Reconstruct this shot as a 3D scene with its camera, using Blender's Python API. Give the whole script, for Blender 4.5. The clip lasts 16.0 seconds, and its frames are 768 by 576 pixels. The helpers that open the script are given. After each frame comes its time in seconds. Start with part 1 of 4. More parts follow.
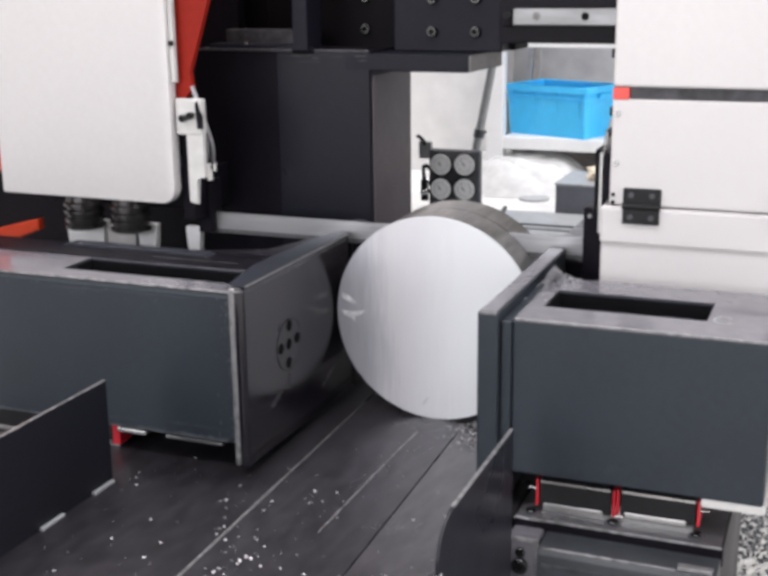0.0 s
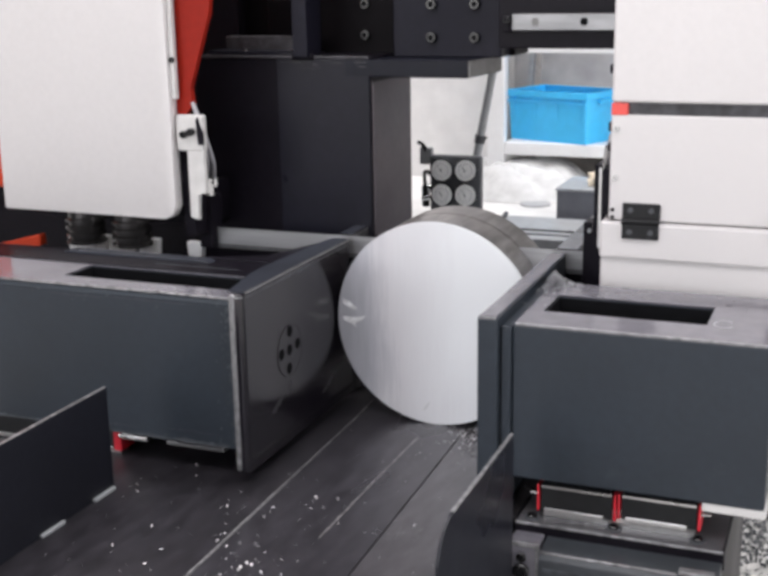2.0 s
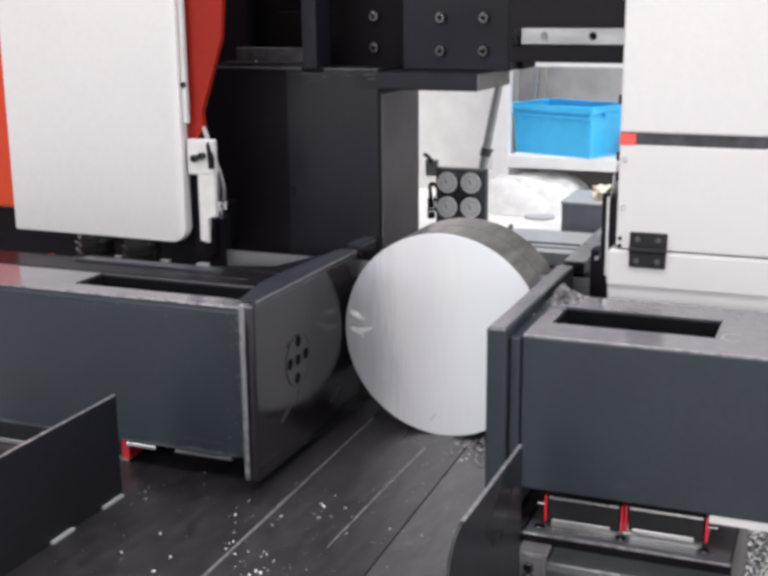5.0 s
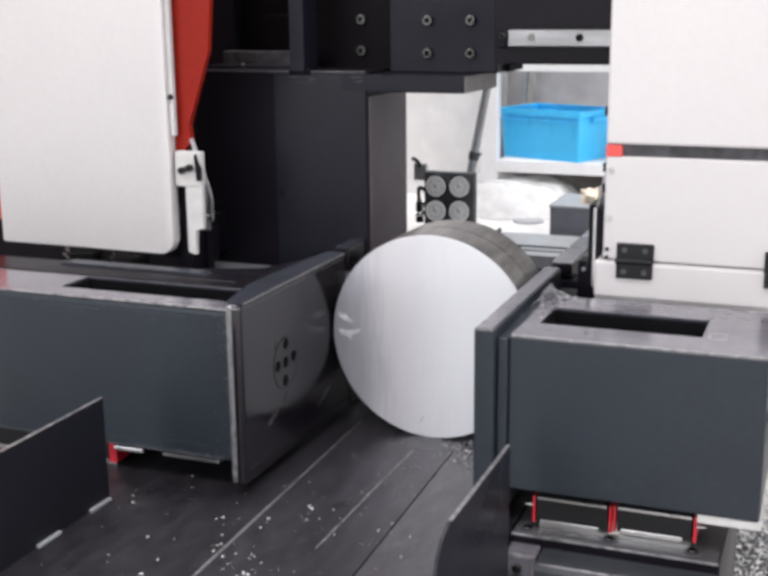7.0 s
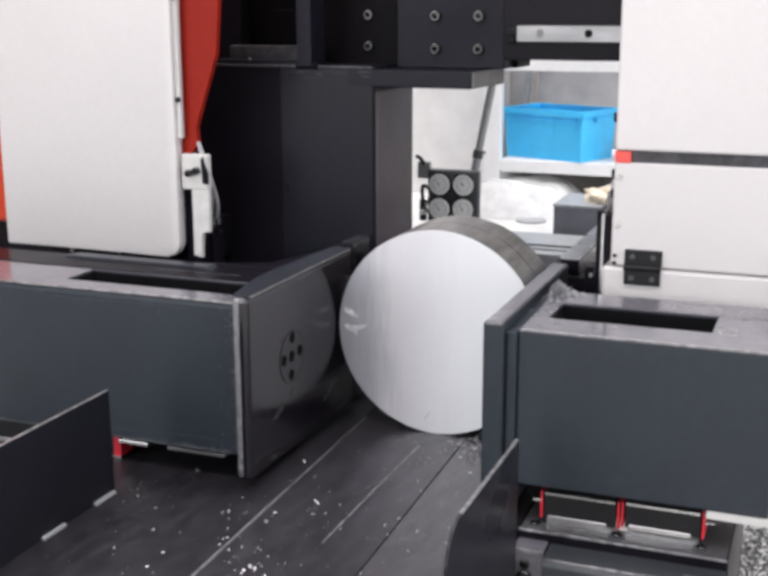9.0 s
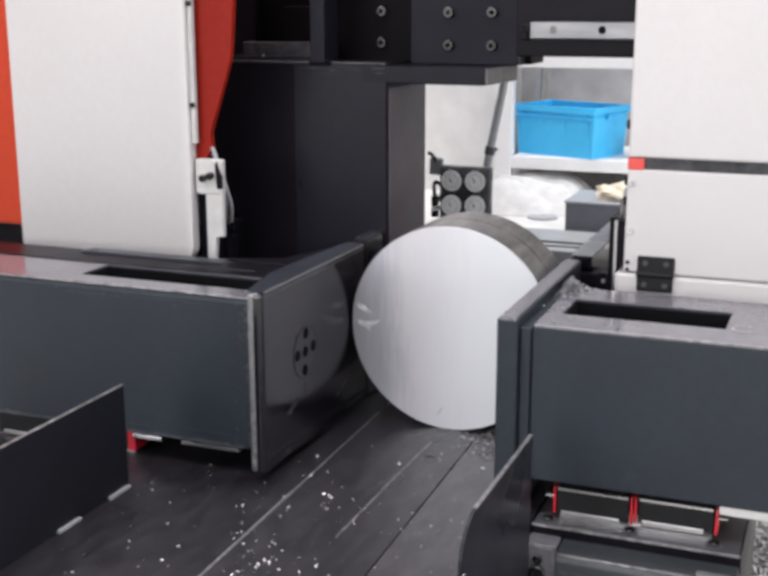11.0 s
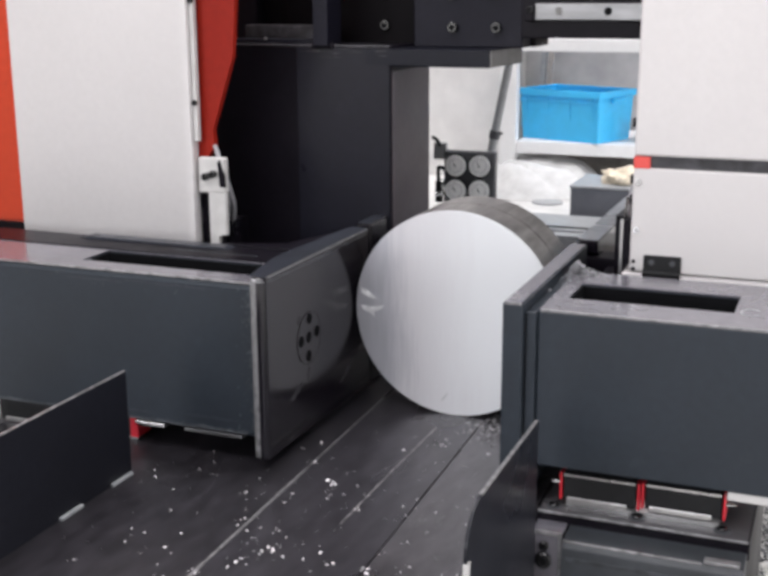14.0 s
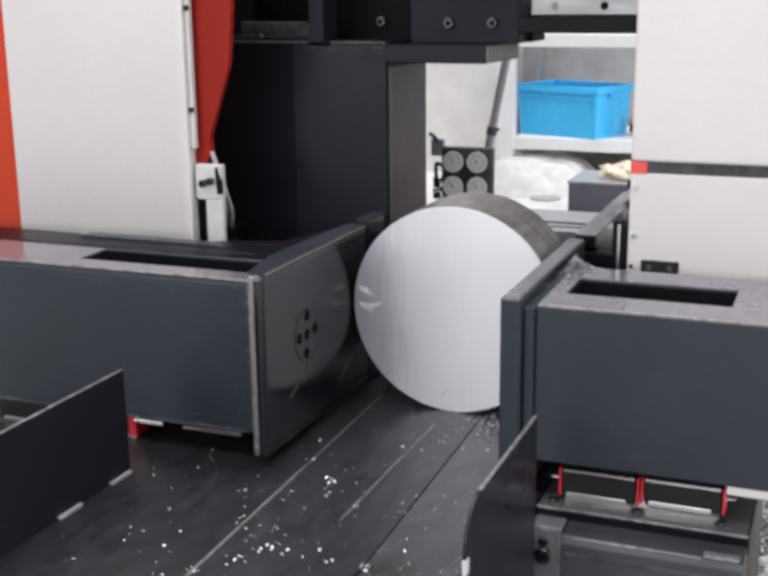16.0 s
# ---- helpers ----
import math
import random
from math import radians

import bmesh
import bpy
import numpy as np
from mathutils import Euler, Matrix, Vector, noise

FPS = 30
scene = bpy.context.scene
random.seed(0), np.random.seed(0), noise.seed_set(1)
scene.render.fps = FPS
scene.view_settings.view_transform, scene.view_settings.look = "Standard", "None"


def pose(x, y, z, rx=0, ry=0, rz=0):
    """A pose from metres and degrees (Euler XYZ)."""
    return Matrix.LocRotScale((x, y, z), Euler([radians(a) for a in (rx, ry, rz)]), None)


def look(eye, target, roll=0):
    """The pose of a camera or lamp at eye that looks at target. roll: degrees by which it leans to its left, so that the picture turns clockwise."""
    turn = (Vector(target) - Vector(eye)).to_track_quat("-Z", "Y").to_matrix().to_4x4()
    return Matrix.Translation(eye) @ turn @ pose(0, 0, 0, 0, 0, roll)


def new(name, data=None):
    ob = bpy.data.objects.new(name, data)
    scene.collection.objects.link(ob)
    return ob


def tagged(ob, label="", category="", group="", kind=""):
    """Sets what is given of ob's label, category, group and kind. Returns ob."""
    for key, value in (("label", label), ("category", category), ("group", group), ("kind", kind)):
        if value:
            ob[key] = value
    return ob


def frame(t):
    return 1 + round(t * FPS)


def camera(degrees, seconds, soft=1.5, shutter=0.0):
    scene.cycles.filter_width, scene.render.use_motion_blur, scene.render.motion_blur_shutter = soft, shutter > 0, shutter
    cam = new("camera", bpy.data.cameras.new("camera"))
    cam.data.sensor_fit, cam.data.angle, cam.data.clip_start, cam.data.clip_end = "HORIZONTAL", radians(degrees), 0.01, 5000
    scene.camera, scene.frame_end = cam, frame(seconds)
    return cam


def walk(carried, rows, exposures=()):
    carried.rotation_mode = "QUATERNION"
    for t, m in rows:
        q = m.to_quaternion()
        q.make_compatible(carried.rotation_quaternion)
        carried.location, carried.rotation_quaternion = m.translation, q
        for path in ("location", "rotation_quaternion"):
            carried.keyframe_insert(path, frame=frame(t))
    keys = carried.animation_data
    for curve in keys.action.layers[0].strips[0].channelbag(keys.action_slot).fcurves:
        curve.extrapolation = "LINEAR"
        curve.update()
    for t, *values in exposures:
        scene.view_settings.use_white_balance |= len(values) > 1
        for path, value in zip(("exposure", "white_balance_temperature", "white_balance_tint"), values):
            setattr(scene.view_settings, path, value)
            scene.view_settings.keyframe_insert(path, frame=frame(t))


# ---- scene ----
cam = camera(36.3, 16.0, soft=3.7)
PATH = [
    (0, (0.792, -2.269, 0.94), (0.076, -0.475, 0.423), -0.7),
    (0.5, (0.794, -2.271, 0.939), (0.072, -0.478, 0.425), -0.9),
    (1, (0.794, -2.277, 0.94), (0.074, -0.481, 0.436), -0.8),
    (1.5, (0.796, -2.276, 0.939), (0.077, -0.478, 0.437), -0.8),
    (2, (0.799, -2.268, 0.938), (0.076, -0.473, 0.432), -1.0),
    (2.5, (0.797, -2.267, 0.936), (0.08, -0.467, 0.437), -0.7),
    (3, (0.795, -2.272, 0.939), (0.079, -0.471, 0.445), -0.6),
    (3.5, (0.79, -2.279, 0.937), (0.068, -0.48, 0.448), -0.5),
    (4, (0.784, -2.286, 0.939), (0.06, -0.485, 0.457), -0.5),
    (4.2, (0.786, -2.288, 0.941), (0.061, -0.489, 0.454), -0.5),
    (6.3, (0.783, -2.288, 0.927), (0.067, -0.485, 0.444), -0.5),
    (6.5, (0.783, -2.286, 0.925), (0.062, -0.484, 0.443), -0.4),
    (7, (0.791, -2.286, 0.926), (0.082, -0.476, 0.453), -0.6),
    (7.5, (0.794, -2.28, 0.921), (0.108, -0.462, 0.448), -0.8),
    (8, (0.777, -2.288, 0.912), (0.087, -0.469, 0.449), -0.4),
    (8.5, (0.768, -2.289, 0.908), (0.07, -0.474, 0.441), -0.2),
    (10.8, (0.768, -2.301, 0.906), (0.054, -0.491, 0.441), -0.1),
    (11, (0.762, -2.301, 0.906), (0.046, -0.494, 0.434), -0.1),
    (11.5, (0.758, -2.302, 0.902), (0.041, -0.495, 0.433), -0.1),
    (12, (0.76, -2.302, 0.902), (0.04, -0.497, 0.432), -0.1),
    (12.5, (0.755, -2.296, 0.901), (0.037, -0.491, 0.426), -0.0),
    (13, (0.756, -2.29, 0.899), (0.039, -0.485, 0.421), -0.3),
    (13.5, (0.755, -2.286, 0.898), (0.043, -0.48, 0.415), -0.3),
    (14, (0.754, -2.282, 0.896), (0.034, -0.483, 0.403), -0.3),
    (14.5, (0.756, -2.28, 0.892), (0.037, -0.482, 0.392), -0.4),
    (15, (0.754, -2.28, 0.892), (0.033, -0.483, 0.394), -0.3),
    (15.5, (0.755, -2.28, 0.892), (0.034, -0.483, 0.395), -0.4),
    (16, (0.756, -2.278, 0.893), (0.037, -0.479, 0.396), -0.7),
]
walk(cam, [(t, look(e, g, r)) for t, e, g, r in PATH], exposures=[(0, -0.02), (2, -0.1), (4, -0.08), (6.5, -0.03), (8.5, -0.03), (11, -0.12), (12.5, -0.14), (16, -0.2)])


def motions():
    # loose chips wait under the bar, then slide out over the bed
    for ob, t, a, b, turn in loose:
        at = pose(a[0], a[1], 0.0005)
        there = pose(b[0], b[1], 0.0005, 0, 0, turn)
        walk(ob, [(0, at), (t - 0.1, at), (t + 0.1, pose((a[0] + 2 * b[0]) / 3, (a[1] + 2 * b[1]) / 3, 0.003, 0, 0, 0.7 * turn)), (t + 0.3, there), (16, there)])
    # the saw head sinks at a steady 10.3 mm a second
    walk(band_saw, [(0.5 * i, pose(*HEAD_BASE[:2], HEAD_BASE[2] - 0.0103 * 0.5 * i)) for i in range(33)])


# ---- light ----
world = bpy.data.worlds.new("world")
scene.world = world
world.use_nodes = True
wn = world.node_tree
sky = wn.nodes.new("ShaderNodeTexSky")
sky.sky_type, sky.sun_disc = "NISHITA", False
sky.sun_elevation, sky.sun_rotation = radians(48), radians(200)
wn.nodes["Background"].inputs["Strength"].default_value = 0.12
wn.links.new(sky.outputs[0], wn.nodes["Background"].inputs["Color"])


def added_area_light(name, m, w, h, power, colour=(1.0, 0.98, 0.96)):
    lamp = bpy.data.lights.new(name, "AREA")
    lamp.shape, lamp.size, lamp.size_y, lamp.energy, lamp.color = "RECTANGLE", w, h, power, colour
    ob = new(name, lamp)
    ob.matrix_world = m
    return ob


# No source is in view: these four area lamps are added.
added_area_light("added_roof_light_front", pose(0.0, -3.6, 5.98, 0, 0, 0), 9.0, 2.2, 395, (1.0, 0.965, 0.985))
added_area_light("added_roof_light_rear", pose(0.0, 1.3, 5.98, 0, 0, 0), 9.0, 2.2, 640, (1.0, 0.97, 0.98))
added_area_light("added_front_light", pose(-2.0, -8.9, 2.4, 90, 0, 0), 8.0, 3.2, 460, (0.98, 0.965, 1.0))
added_area_light("added_side_light", pose(6.9, -1.0, 1.6, 90, 0, 90), 5.0, 3.4, 230, (0.98, 0.965, 1.0))


# ---- materials ----
def material(name, colour, rough=0.5, metal=0.0, grain=0.15, scale=40.0, bump=0.1, wear=0.0, wear_colour=(0.4, 0.4, 0.4), stretch=(1, 1, 1), coat=0.0,
             wide=0.12, spec=0.5, wide_scale=3.0):
    """Colour with fine grain, broad stains, a little relief and pale wear spots."""
    m = bpy.data.materials.new(name)
    m.use_nodes = True
    n, l = m.node_tree.nodes, m.node_tree.links
    b = n["Principled BSDF"]
    co = n.new("ShaderNodeTexCoord")
    mp = n.new("ShaderNodeMapping")
    mp.inputs["Scale"].default_value = stretch
    l.new(co.outputs["Object"], mp.inputs["Vector"])
    fine = n.new("ShaderNodeTexNoise")
    fine.inputs["Scale"].default_value, fine.inputs["Detail"].default_value = scale, 6
    broad = n.new("ShaderNodeTexNoise")
    broad.inputs["Scale"].default_value, broad.inputs["Detail"].default_value = wide_scale, 4
    l.new(mp.outputs[0], fine.inputs["Vector"])
    l.new(mp.outputs[0], broad.inputs["Vector"])

    def mix(fac, a, c, kind="MIX"):
        x = n.new("ShaderNodeMix")
        x.data_type, x.blend_type = "RGBA", kind
        for value, sock in ((fac, x.inputs[0]), (a, x.inputs[6]), (c, x.inputs[7])):
            if hasattr(value, "is_linked"):
                l.new(value, sock)
            else:
                sock.default_value = value if isinstance(value, float) else (*value, 1)
        return x.outputs[2]

    def ramp(src, lo, hi, a=0.0, c=1.0):
        r = n.new("ShaderNodeMapRange")
        for k, v in enumerate((lo, hi, a, c)):
            r.inputs[k + 1].default_value = v
        l.new(src, r.inputs[0])
        return r.outputs[0]

    dark = tuple(c * (1 - 2 * grain) for c in colour)
    light = tuple(min(1.0, c * (1 + grain)) for c in colour)
    out = mix(ramp(fine.outputs[0], 0.3, 0.7), dark, light)
    stain = tuple(c * (1 - 2.5 * wide) for c in colour)
    out = mix(ramp(broad.outputs[0], 0.45, 0.75, 0.0, 0.8), out, stain)
    if wear:
        spots = n.new("ShaderNodeTexNoise")
        spots.inputs["Scale"].default_value, spots.inputs["Detail"].default_value, spots.inputs["Roughness"].default_value = 9.0, 9, 0.7
        l.new(mp.outputs[0], spots.inputs["Vector"])
        out = mix(ramp(spots.outputs[0], 0.62, 0.72, 0.0, wear), out, wear_colour)
    l.new(out, b.inputs["Base Color"])
    l.new(ramp(broad.outputs[0], 0.3, 0.7, max(0.03, rough - 0.08), min(1.0, rough + 0.1)), b.inputs["Roughness"])
    b.inputs["Metallic"].default_value = metal
    b.inputs["Specular IOR Level"].default_value = spec
    b.inputs["Coat Weight"].default_value = coat
    b.inputs["Coat Roughness"].default_value = 0.12
    if bump:
        bp = n.new("ShaderNodeBump")
        bp.inputs["Strength"].default_value, bp.inputs["Distance"].default_value = bump, 0.002
        l.new(fine.outputs[0], bp.inputs["Height"])
        l.new(bp.outputs[0], b.inputs["Normal"])
    return m


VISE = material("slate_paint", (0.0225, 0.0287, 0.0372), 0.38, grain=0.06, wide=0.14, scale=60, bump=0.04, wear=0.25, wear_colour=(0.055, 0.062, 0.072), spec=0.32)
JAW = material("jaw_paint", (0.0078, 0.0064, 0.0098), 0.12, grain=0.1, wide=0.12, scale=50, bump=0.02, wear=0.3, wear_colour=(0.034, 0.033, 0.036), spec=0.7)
# Lightened for the sheen on upward faces; the bracket uses this grey too.
TOP = material("scuffed_lightened_paint", (0.15, 0.143, 0.163), 0.17, grain=0.07, wide=0.16, scale=45, bump=0.04, wear=0.4, wear_colour=(0.26, 0.25, 0.27), spec=1.0)
EDGE = material("worn_bare_edge", (0.3, 0.295, 0.3), 0.38, metal=0.6, grain=0.3, scale=70, bump=0.2, wear=0.75, wear_colour=(0.07, 0.07, 0.075))
BLACK = material("black_machine_paint", (0.0085, 0.0072, 0.0105), 0.36, grain=0.1, scale=60, bump=0.03, wear=0.3, wear_colour=(0.02, 0.018, 0.026), spec=0.08)
BLUEBLACK = material("blue_black_paint", (0.0088, 0.0086, 0.0145), 0.34, grain=0.08, scale=60, bump=0.04, spec=0.2, wear=0.2, wear_colour=(0.025, 0.025, 0.034))
FENCE = material("dark_fence_paint", (0.0125, 0.013, 0.018), 0.34, grain=0.1, wide=0.15, scale=60, bump=0.04, spec=0.25, wear=0.25, wear_colour=(0.03, 0.03, 0.037))
# Near-black for holes and joints; in the vise pockets it stands in for shade.
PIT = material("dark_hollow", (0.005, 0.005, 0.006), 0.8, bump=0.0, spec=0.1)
BED = material("oily_steel_bed", (0.038, 0.0352, 0.0415), 0.3, metal=0.2, grain=0.22, wide=0.13, scale=38, bump=0.12, wear=0.5, wear_colour=(0.11, 0.105, 0.11), stretch=(1, 0.35, 1), spec=0.42)
# Bed plates differ in tone: darker on the left, paler on the right.
BEDDARK = material("darker_steel_bed", (0.029, 0.0265, 0.0315), 0.33, metal=0.2, grain=0.25, wide=0.14, scale=38, bump=0.12, wear=0.4, wear_colour=(0.085, 0.08, 0.085), stretch=(1, 0.35, 1), spec=0.36)
BEDLIGHT = material("paler_steel_bed", (0.06, 0.055, 0.061), 0.3, metal=0.25, grain=0.22, wide=0.14, scale=38, bump=0.12, wear=0.6, wear_colour=(0.22, 0.22, 0.22), stretch=(1, 0.35, 1), spec=0.45)
STEEL = material("bright_steel", (0.62, 0.61, 0.6), 0.3, metal=1.0, grain=0.06, scale=90, bump=0.05)
DULLSTEEL = material("dull_ground_steel", (0.23, 0.23, 0.235), 0.36, metal=0.8, grain=0.15, wide=0.2, scale=40, bump=0.05, stretch=(0.2, 1, 1))
BLADE = material("saw_blade_steel", (0.42, 0.42, 0.43), 0.33, metal=0.85, grain=0.1, scale=30, bump=0.03, stretch=(0.2, 1, 6))
GREYPAINT = material("light_grey_paint", (0.32, 0.33, 0.34), 0.45, grain=0.08, scale=50, bump=0.05, wear=0.2)
WHITE = material("cream_white_paint", (0.615, 0.59, 0.584), 0.38, grain=0.012, wide=0.025, scale=80, bump=0.02, spec=0.35, wide_scale=1.5)
WHITEDULL = material("dull_white_paint", (0.56, 0.545, 0.53), 0.5, grain=0.05, wide=0.08, scale=40, bump=0.05)
RED = material("red_paint", (0.25, 0.014, 0.007), 0.4, grain=0.05, wide=0.08, scale=60, bump=0.03, spec=0.12)
ORANGE = material("orange_red_paint", (0.5, 0.048, 0.016), 0.4, grain=0.05, wide=0.06, scale=60, bump=0.03, spec=0.2)
SEAL = material("red_rubber_seal", (0.52, 0.016, 0.03), 0.4, grain=0.05, scale=60, bump=0.02)
RUBBER = material("black_rubber", (0.012, 0.012, 0.013), 0.5, grain=0.1, scale=60, bump=0.05, spec=0.25)
BLUE = material("blue_crate_plastic", (0.05, 0.53, 0.95), 0.35, grain=0.04, wide=0.06, scale=30, bump=0.02)
CLOTH = material("white_sheet", (0.55, 0.55, 0.545), 0.85, grain=0.06, wide=0.12, scale=25, bump=0.25)
RAG = material("beige_rag", (0.76, 0.67, 0.53), 0.9, grain=0.15, scale=45, bump=0.4)
BROWN = material("brown_board", (0.36, 0.335, 0.315), 0.8, grain=0.2, wide=0.2, scale=14, bump=0.15)
BEIGE = material("pale_table_top", (0.68, 0.67, 0.655), 0.45, grain=0.06, wide=0.18, scale=20, bump=0.05)
# Plate end is far paler than the plate's front; also plugs one rail hole.
PLATE_END = material("pale_plate_end", (0.17, 0.165, 0.16), 0.45, grain=0.12, wide=0.3, scale=30, bump=0.05, wide_scale=9)
RAILTOP = material("grey_rail_seat", (0.085, 0.083, 0.088), 0.3, grain=0.1, wide=0.2, scale=50, bump=0.05, wear=0.3, wear_colour=(0.2, 0.2, 0.2), spec=0.6)
STEP = material("scuffed_slate_paint", (0.045, 0.05, 0.057), 0.34, grain=0.1, wide=0.2, scale=50, bump=0.05, wear=0.35, wear_colour=(0.14, 0.145, 0.15), spec=0.5)
SCUFF = material("scuffed_paint_edge", (0.06, 0.066, 0.075), 0.45, grain=0.4, wide=0.3, scale=40, bump=0.1, wear=0.6, wear_colour=(0.2, 0.205, 0.215), wide_scale=8)
RUBBED = material("rubbed_slate_paint", (0.03, 0.0335, 0.044), 0.32, grain=0.15, wide=0.2, scale=50, bump=0.04, spec=0.4)
BOXGREY = material("mid_grey_box_paint", (0.15, 0.155, 0.175), 0.5, grain=0.05, wide=0.1, scale=30, bump=0.03, spec=0.3)
GREYBOX = material("grey_box_paint", (0.075, 0.078, 0.085), 0.5, grain=0.05, scale=30, bump=0.03, spec=0.3)
CONCRETE = material("pale_concrete", (0.5, 0.49, 0.47), 0.7, grain=0.2, wide=0.16, scale=24, bump=0.3, wide_scale=1.2)
PLASTER = material("grey_plaster", (0.45, 0.44, 0.44), 0.85, grain=0.1, wide=0.2, scale=9, bump=0.25, wide_scale=2.5)
HALL = material("hall_wall_paint", (0.6, 0.6, 0.59), 0.85, grain=0.05, wide=0.1, scale=6, bump=0.1, wide_scale=0.5)
DIAL = material("dial_face", (0.95, 0.95, 0.94), 0.4, grain=0.02, scale=60, bump=0.0)
SCRATCH = material("scratched_bare_steel", (0.2, 0.19, 0.195), 0.42, metal=0.3, grain=0.4, scale=55, bump=0.1)
DUSTY = material("scuffed_black_paint", (0.04, 0.038, 0.044), 0.5, grain=0.45, wide=0.3, scale=50, bump=0.1, wide_scale=12)
# Rear jaw top, toned lighter than the jaw's sides.
JAWGREY = material("worn_grey_jaw_top", (0.24, 0.245, 0.26), 0.3, grain=0.12, wide=0.2, scale=45, bump=0.05, wear=0.4, wear_colour=(0.4, 0.4, 0.41), spec=0.6)
PASTE = material("wet_swarf_paste", (0.15, 0.145, 0.155), 0.3, grain=0.45, wide=0.2, scale=160, bump=0.4)
# The black column's flank, lightened to grey for its glancing reflection.
FLANK = material("flank_reflection_grey", (0.07, 0.056, 0.066), 0.4, grain=0.08, wide=0.1, scale=50, bump=0.04, spec=0.4)
SMUDGE = material("dried_coolant", (0.66, 0.66, 0.67), 0.6, grain=0.2, scale=60, bump=0.05)
RACKWHITE = material("bright_white_enamel", (0.8, 0.8, 0.8), 0.45, grain=0.02, wide=0.03, scale=40, bump=0.02)
STAINED = material("stained_white_board", (0.76, 0.75, 0.74), 0.6, grain=0.04, wide=0.09, scale=14, bump=0.05, wear=0.3, wear_colour=(0.5, 0.49, 0.48))
PLATE = material("blue_black_plate", (0.0075, 0.008, 0.014), 0.3, grain=0.08, scale=60, bump=0.04, spec=0.16)
# Near-black for the recess parts: the shade in there is put into the colour.
BAY = material("shade_black", (0.0042, 0.0032, 0.0042), 0.55, grain=0.1, scale=60, bump=0.03, spec=0.08)
RIB = material("blue_grey_machine_paint", (0.0115, 0.011, 0.0185), 0.36, grain=0.1, wide=0.15, scale=60, bump=0.04, spec=0.12, wear=0.2, wear_colour=(0.03, 0.029, 0.038))
SMEAR = material("oil_smeared_paint", (0.013, 0.013, 0.0175), 0.26, grain=0.3, wide=0.3, scale=30, bump=0.03, spec=0.4)
BOLT = material("black_oxide_bolt", (0.008, 0.008, 0.009), 0.14, grain=0.1, scale=80, bump=0.0, spec=0.6)
MARK = material("coral_red_mark", (0.72, 0.075, 0.06), 0.45, grain=0.03, scale=60, bump=0.0)
HEAP = material("grey_swarf", (0.3, 0.3, 0.32), 0.35, metal=0.6, grain=0.25, scale=200, bump=0.0)
PULLEY = material("dark_turned_steel", (0.09, 0.085, 0.085), 0.25, metal=0.8, grain=0.1, scale=80, bump=0.0)
TOOTH = material("blurred_tooth_edge", (0.12, 0.12, 0.125), 0.4, metal=0.6, grain=0.1, scale=60, bump=0.0)
CHROME = material("chrome_ring", (0.75, 0.75, 0.75), 0.15, metal=1.0, grain=0.03, bump=0.0)
HOSE = material("clear_grey_hose", (0.4, 0.39, 0.41), 0.25, grain=0.1, scale=60, bump=0.02)
CHIP = material("steel_swarf", (0.66, 0.64, 0.66), 0.35, metal=0.6, grain=0.2, scale=200, bump=0.0)


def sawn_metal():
    """Bright sawn aluminium: fine upright scratches and a duller grey towards low x."""
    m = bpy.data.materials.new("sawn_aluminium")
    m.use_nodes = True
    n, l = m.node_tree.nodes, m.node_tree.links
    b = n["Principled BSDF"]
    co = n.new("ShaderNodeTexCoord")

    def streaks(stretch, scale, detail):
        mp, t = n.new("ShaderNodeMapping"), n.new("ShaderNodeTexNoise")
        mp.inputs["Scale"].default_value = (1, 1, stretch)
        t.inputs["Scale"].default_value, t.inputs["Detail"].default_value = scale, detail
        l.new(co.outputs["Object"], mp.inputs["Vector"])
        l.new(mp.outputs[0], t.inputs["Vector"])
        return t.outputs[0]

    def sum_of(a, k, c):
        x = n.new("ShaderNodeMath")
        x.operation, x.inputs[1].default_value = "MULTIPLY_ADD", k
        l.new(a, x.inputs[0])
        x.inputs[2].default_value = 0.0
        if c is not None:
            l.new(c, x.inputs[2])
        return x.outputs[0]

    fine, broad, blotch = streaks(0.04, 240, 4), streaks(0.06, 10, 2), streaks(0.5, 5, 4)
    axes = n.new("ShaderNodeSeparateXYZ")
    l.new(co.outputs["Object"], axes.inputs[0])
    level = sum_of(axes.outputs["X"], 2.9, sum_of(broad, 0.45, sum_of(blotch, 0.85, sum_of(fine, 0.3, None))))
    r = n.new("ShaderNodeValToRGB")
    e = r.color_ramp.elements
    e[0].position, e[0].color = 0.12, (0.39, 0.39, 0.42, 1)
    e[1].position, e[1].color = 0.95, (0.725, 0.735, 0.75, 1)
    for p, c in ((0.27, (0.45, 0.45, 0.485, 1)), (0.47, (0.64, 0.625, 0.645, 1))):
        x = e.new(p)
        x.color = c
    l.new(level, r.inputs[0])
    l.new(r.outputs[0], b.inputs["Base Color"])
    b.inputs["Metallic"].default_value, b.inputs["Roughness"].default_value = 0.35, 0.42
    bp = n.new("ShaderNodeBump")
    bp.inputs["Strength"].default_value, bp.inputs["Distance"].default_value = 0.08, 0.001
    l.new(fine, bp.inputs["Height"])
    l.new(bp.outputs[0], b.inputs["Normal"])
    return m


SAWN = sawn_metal()
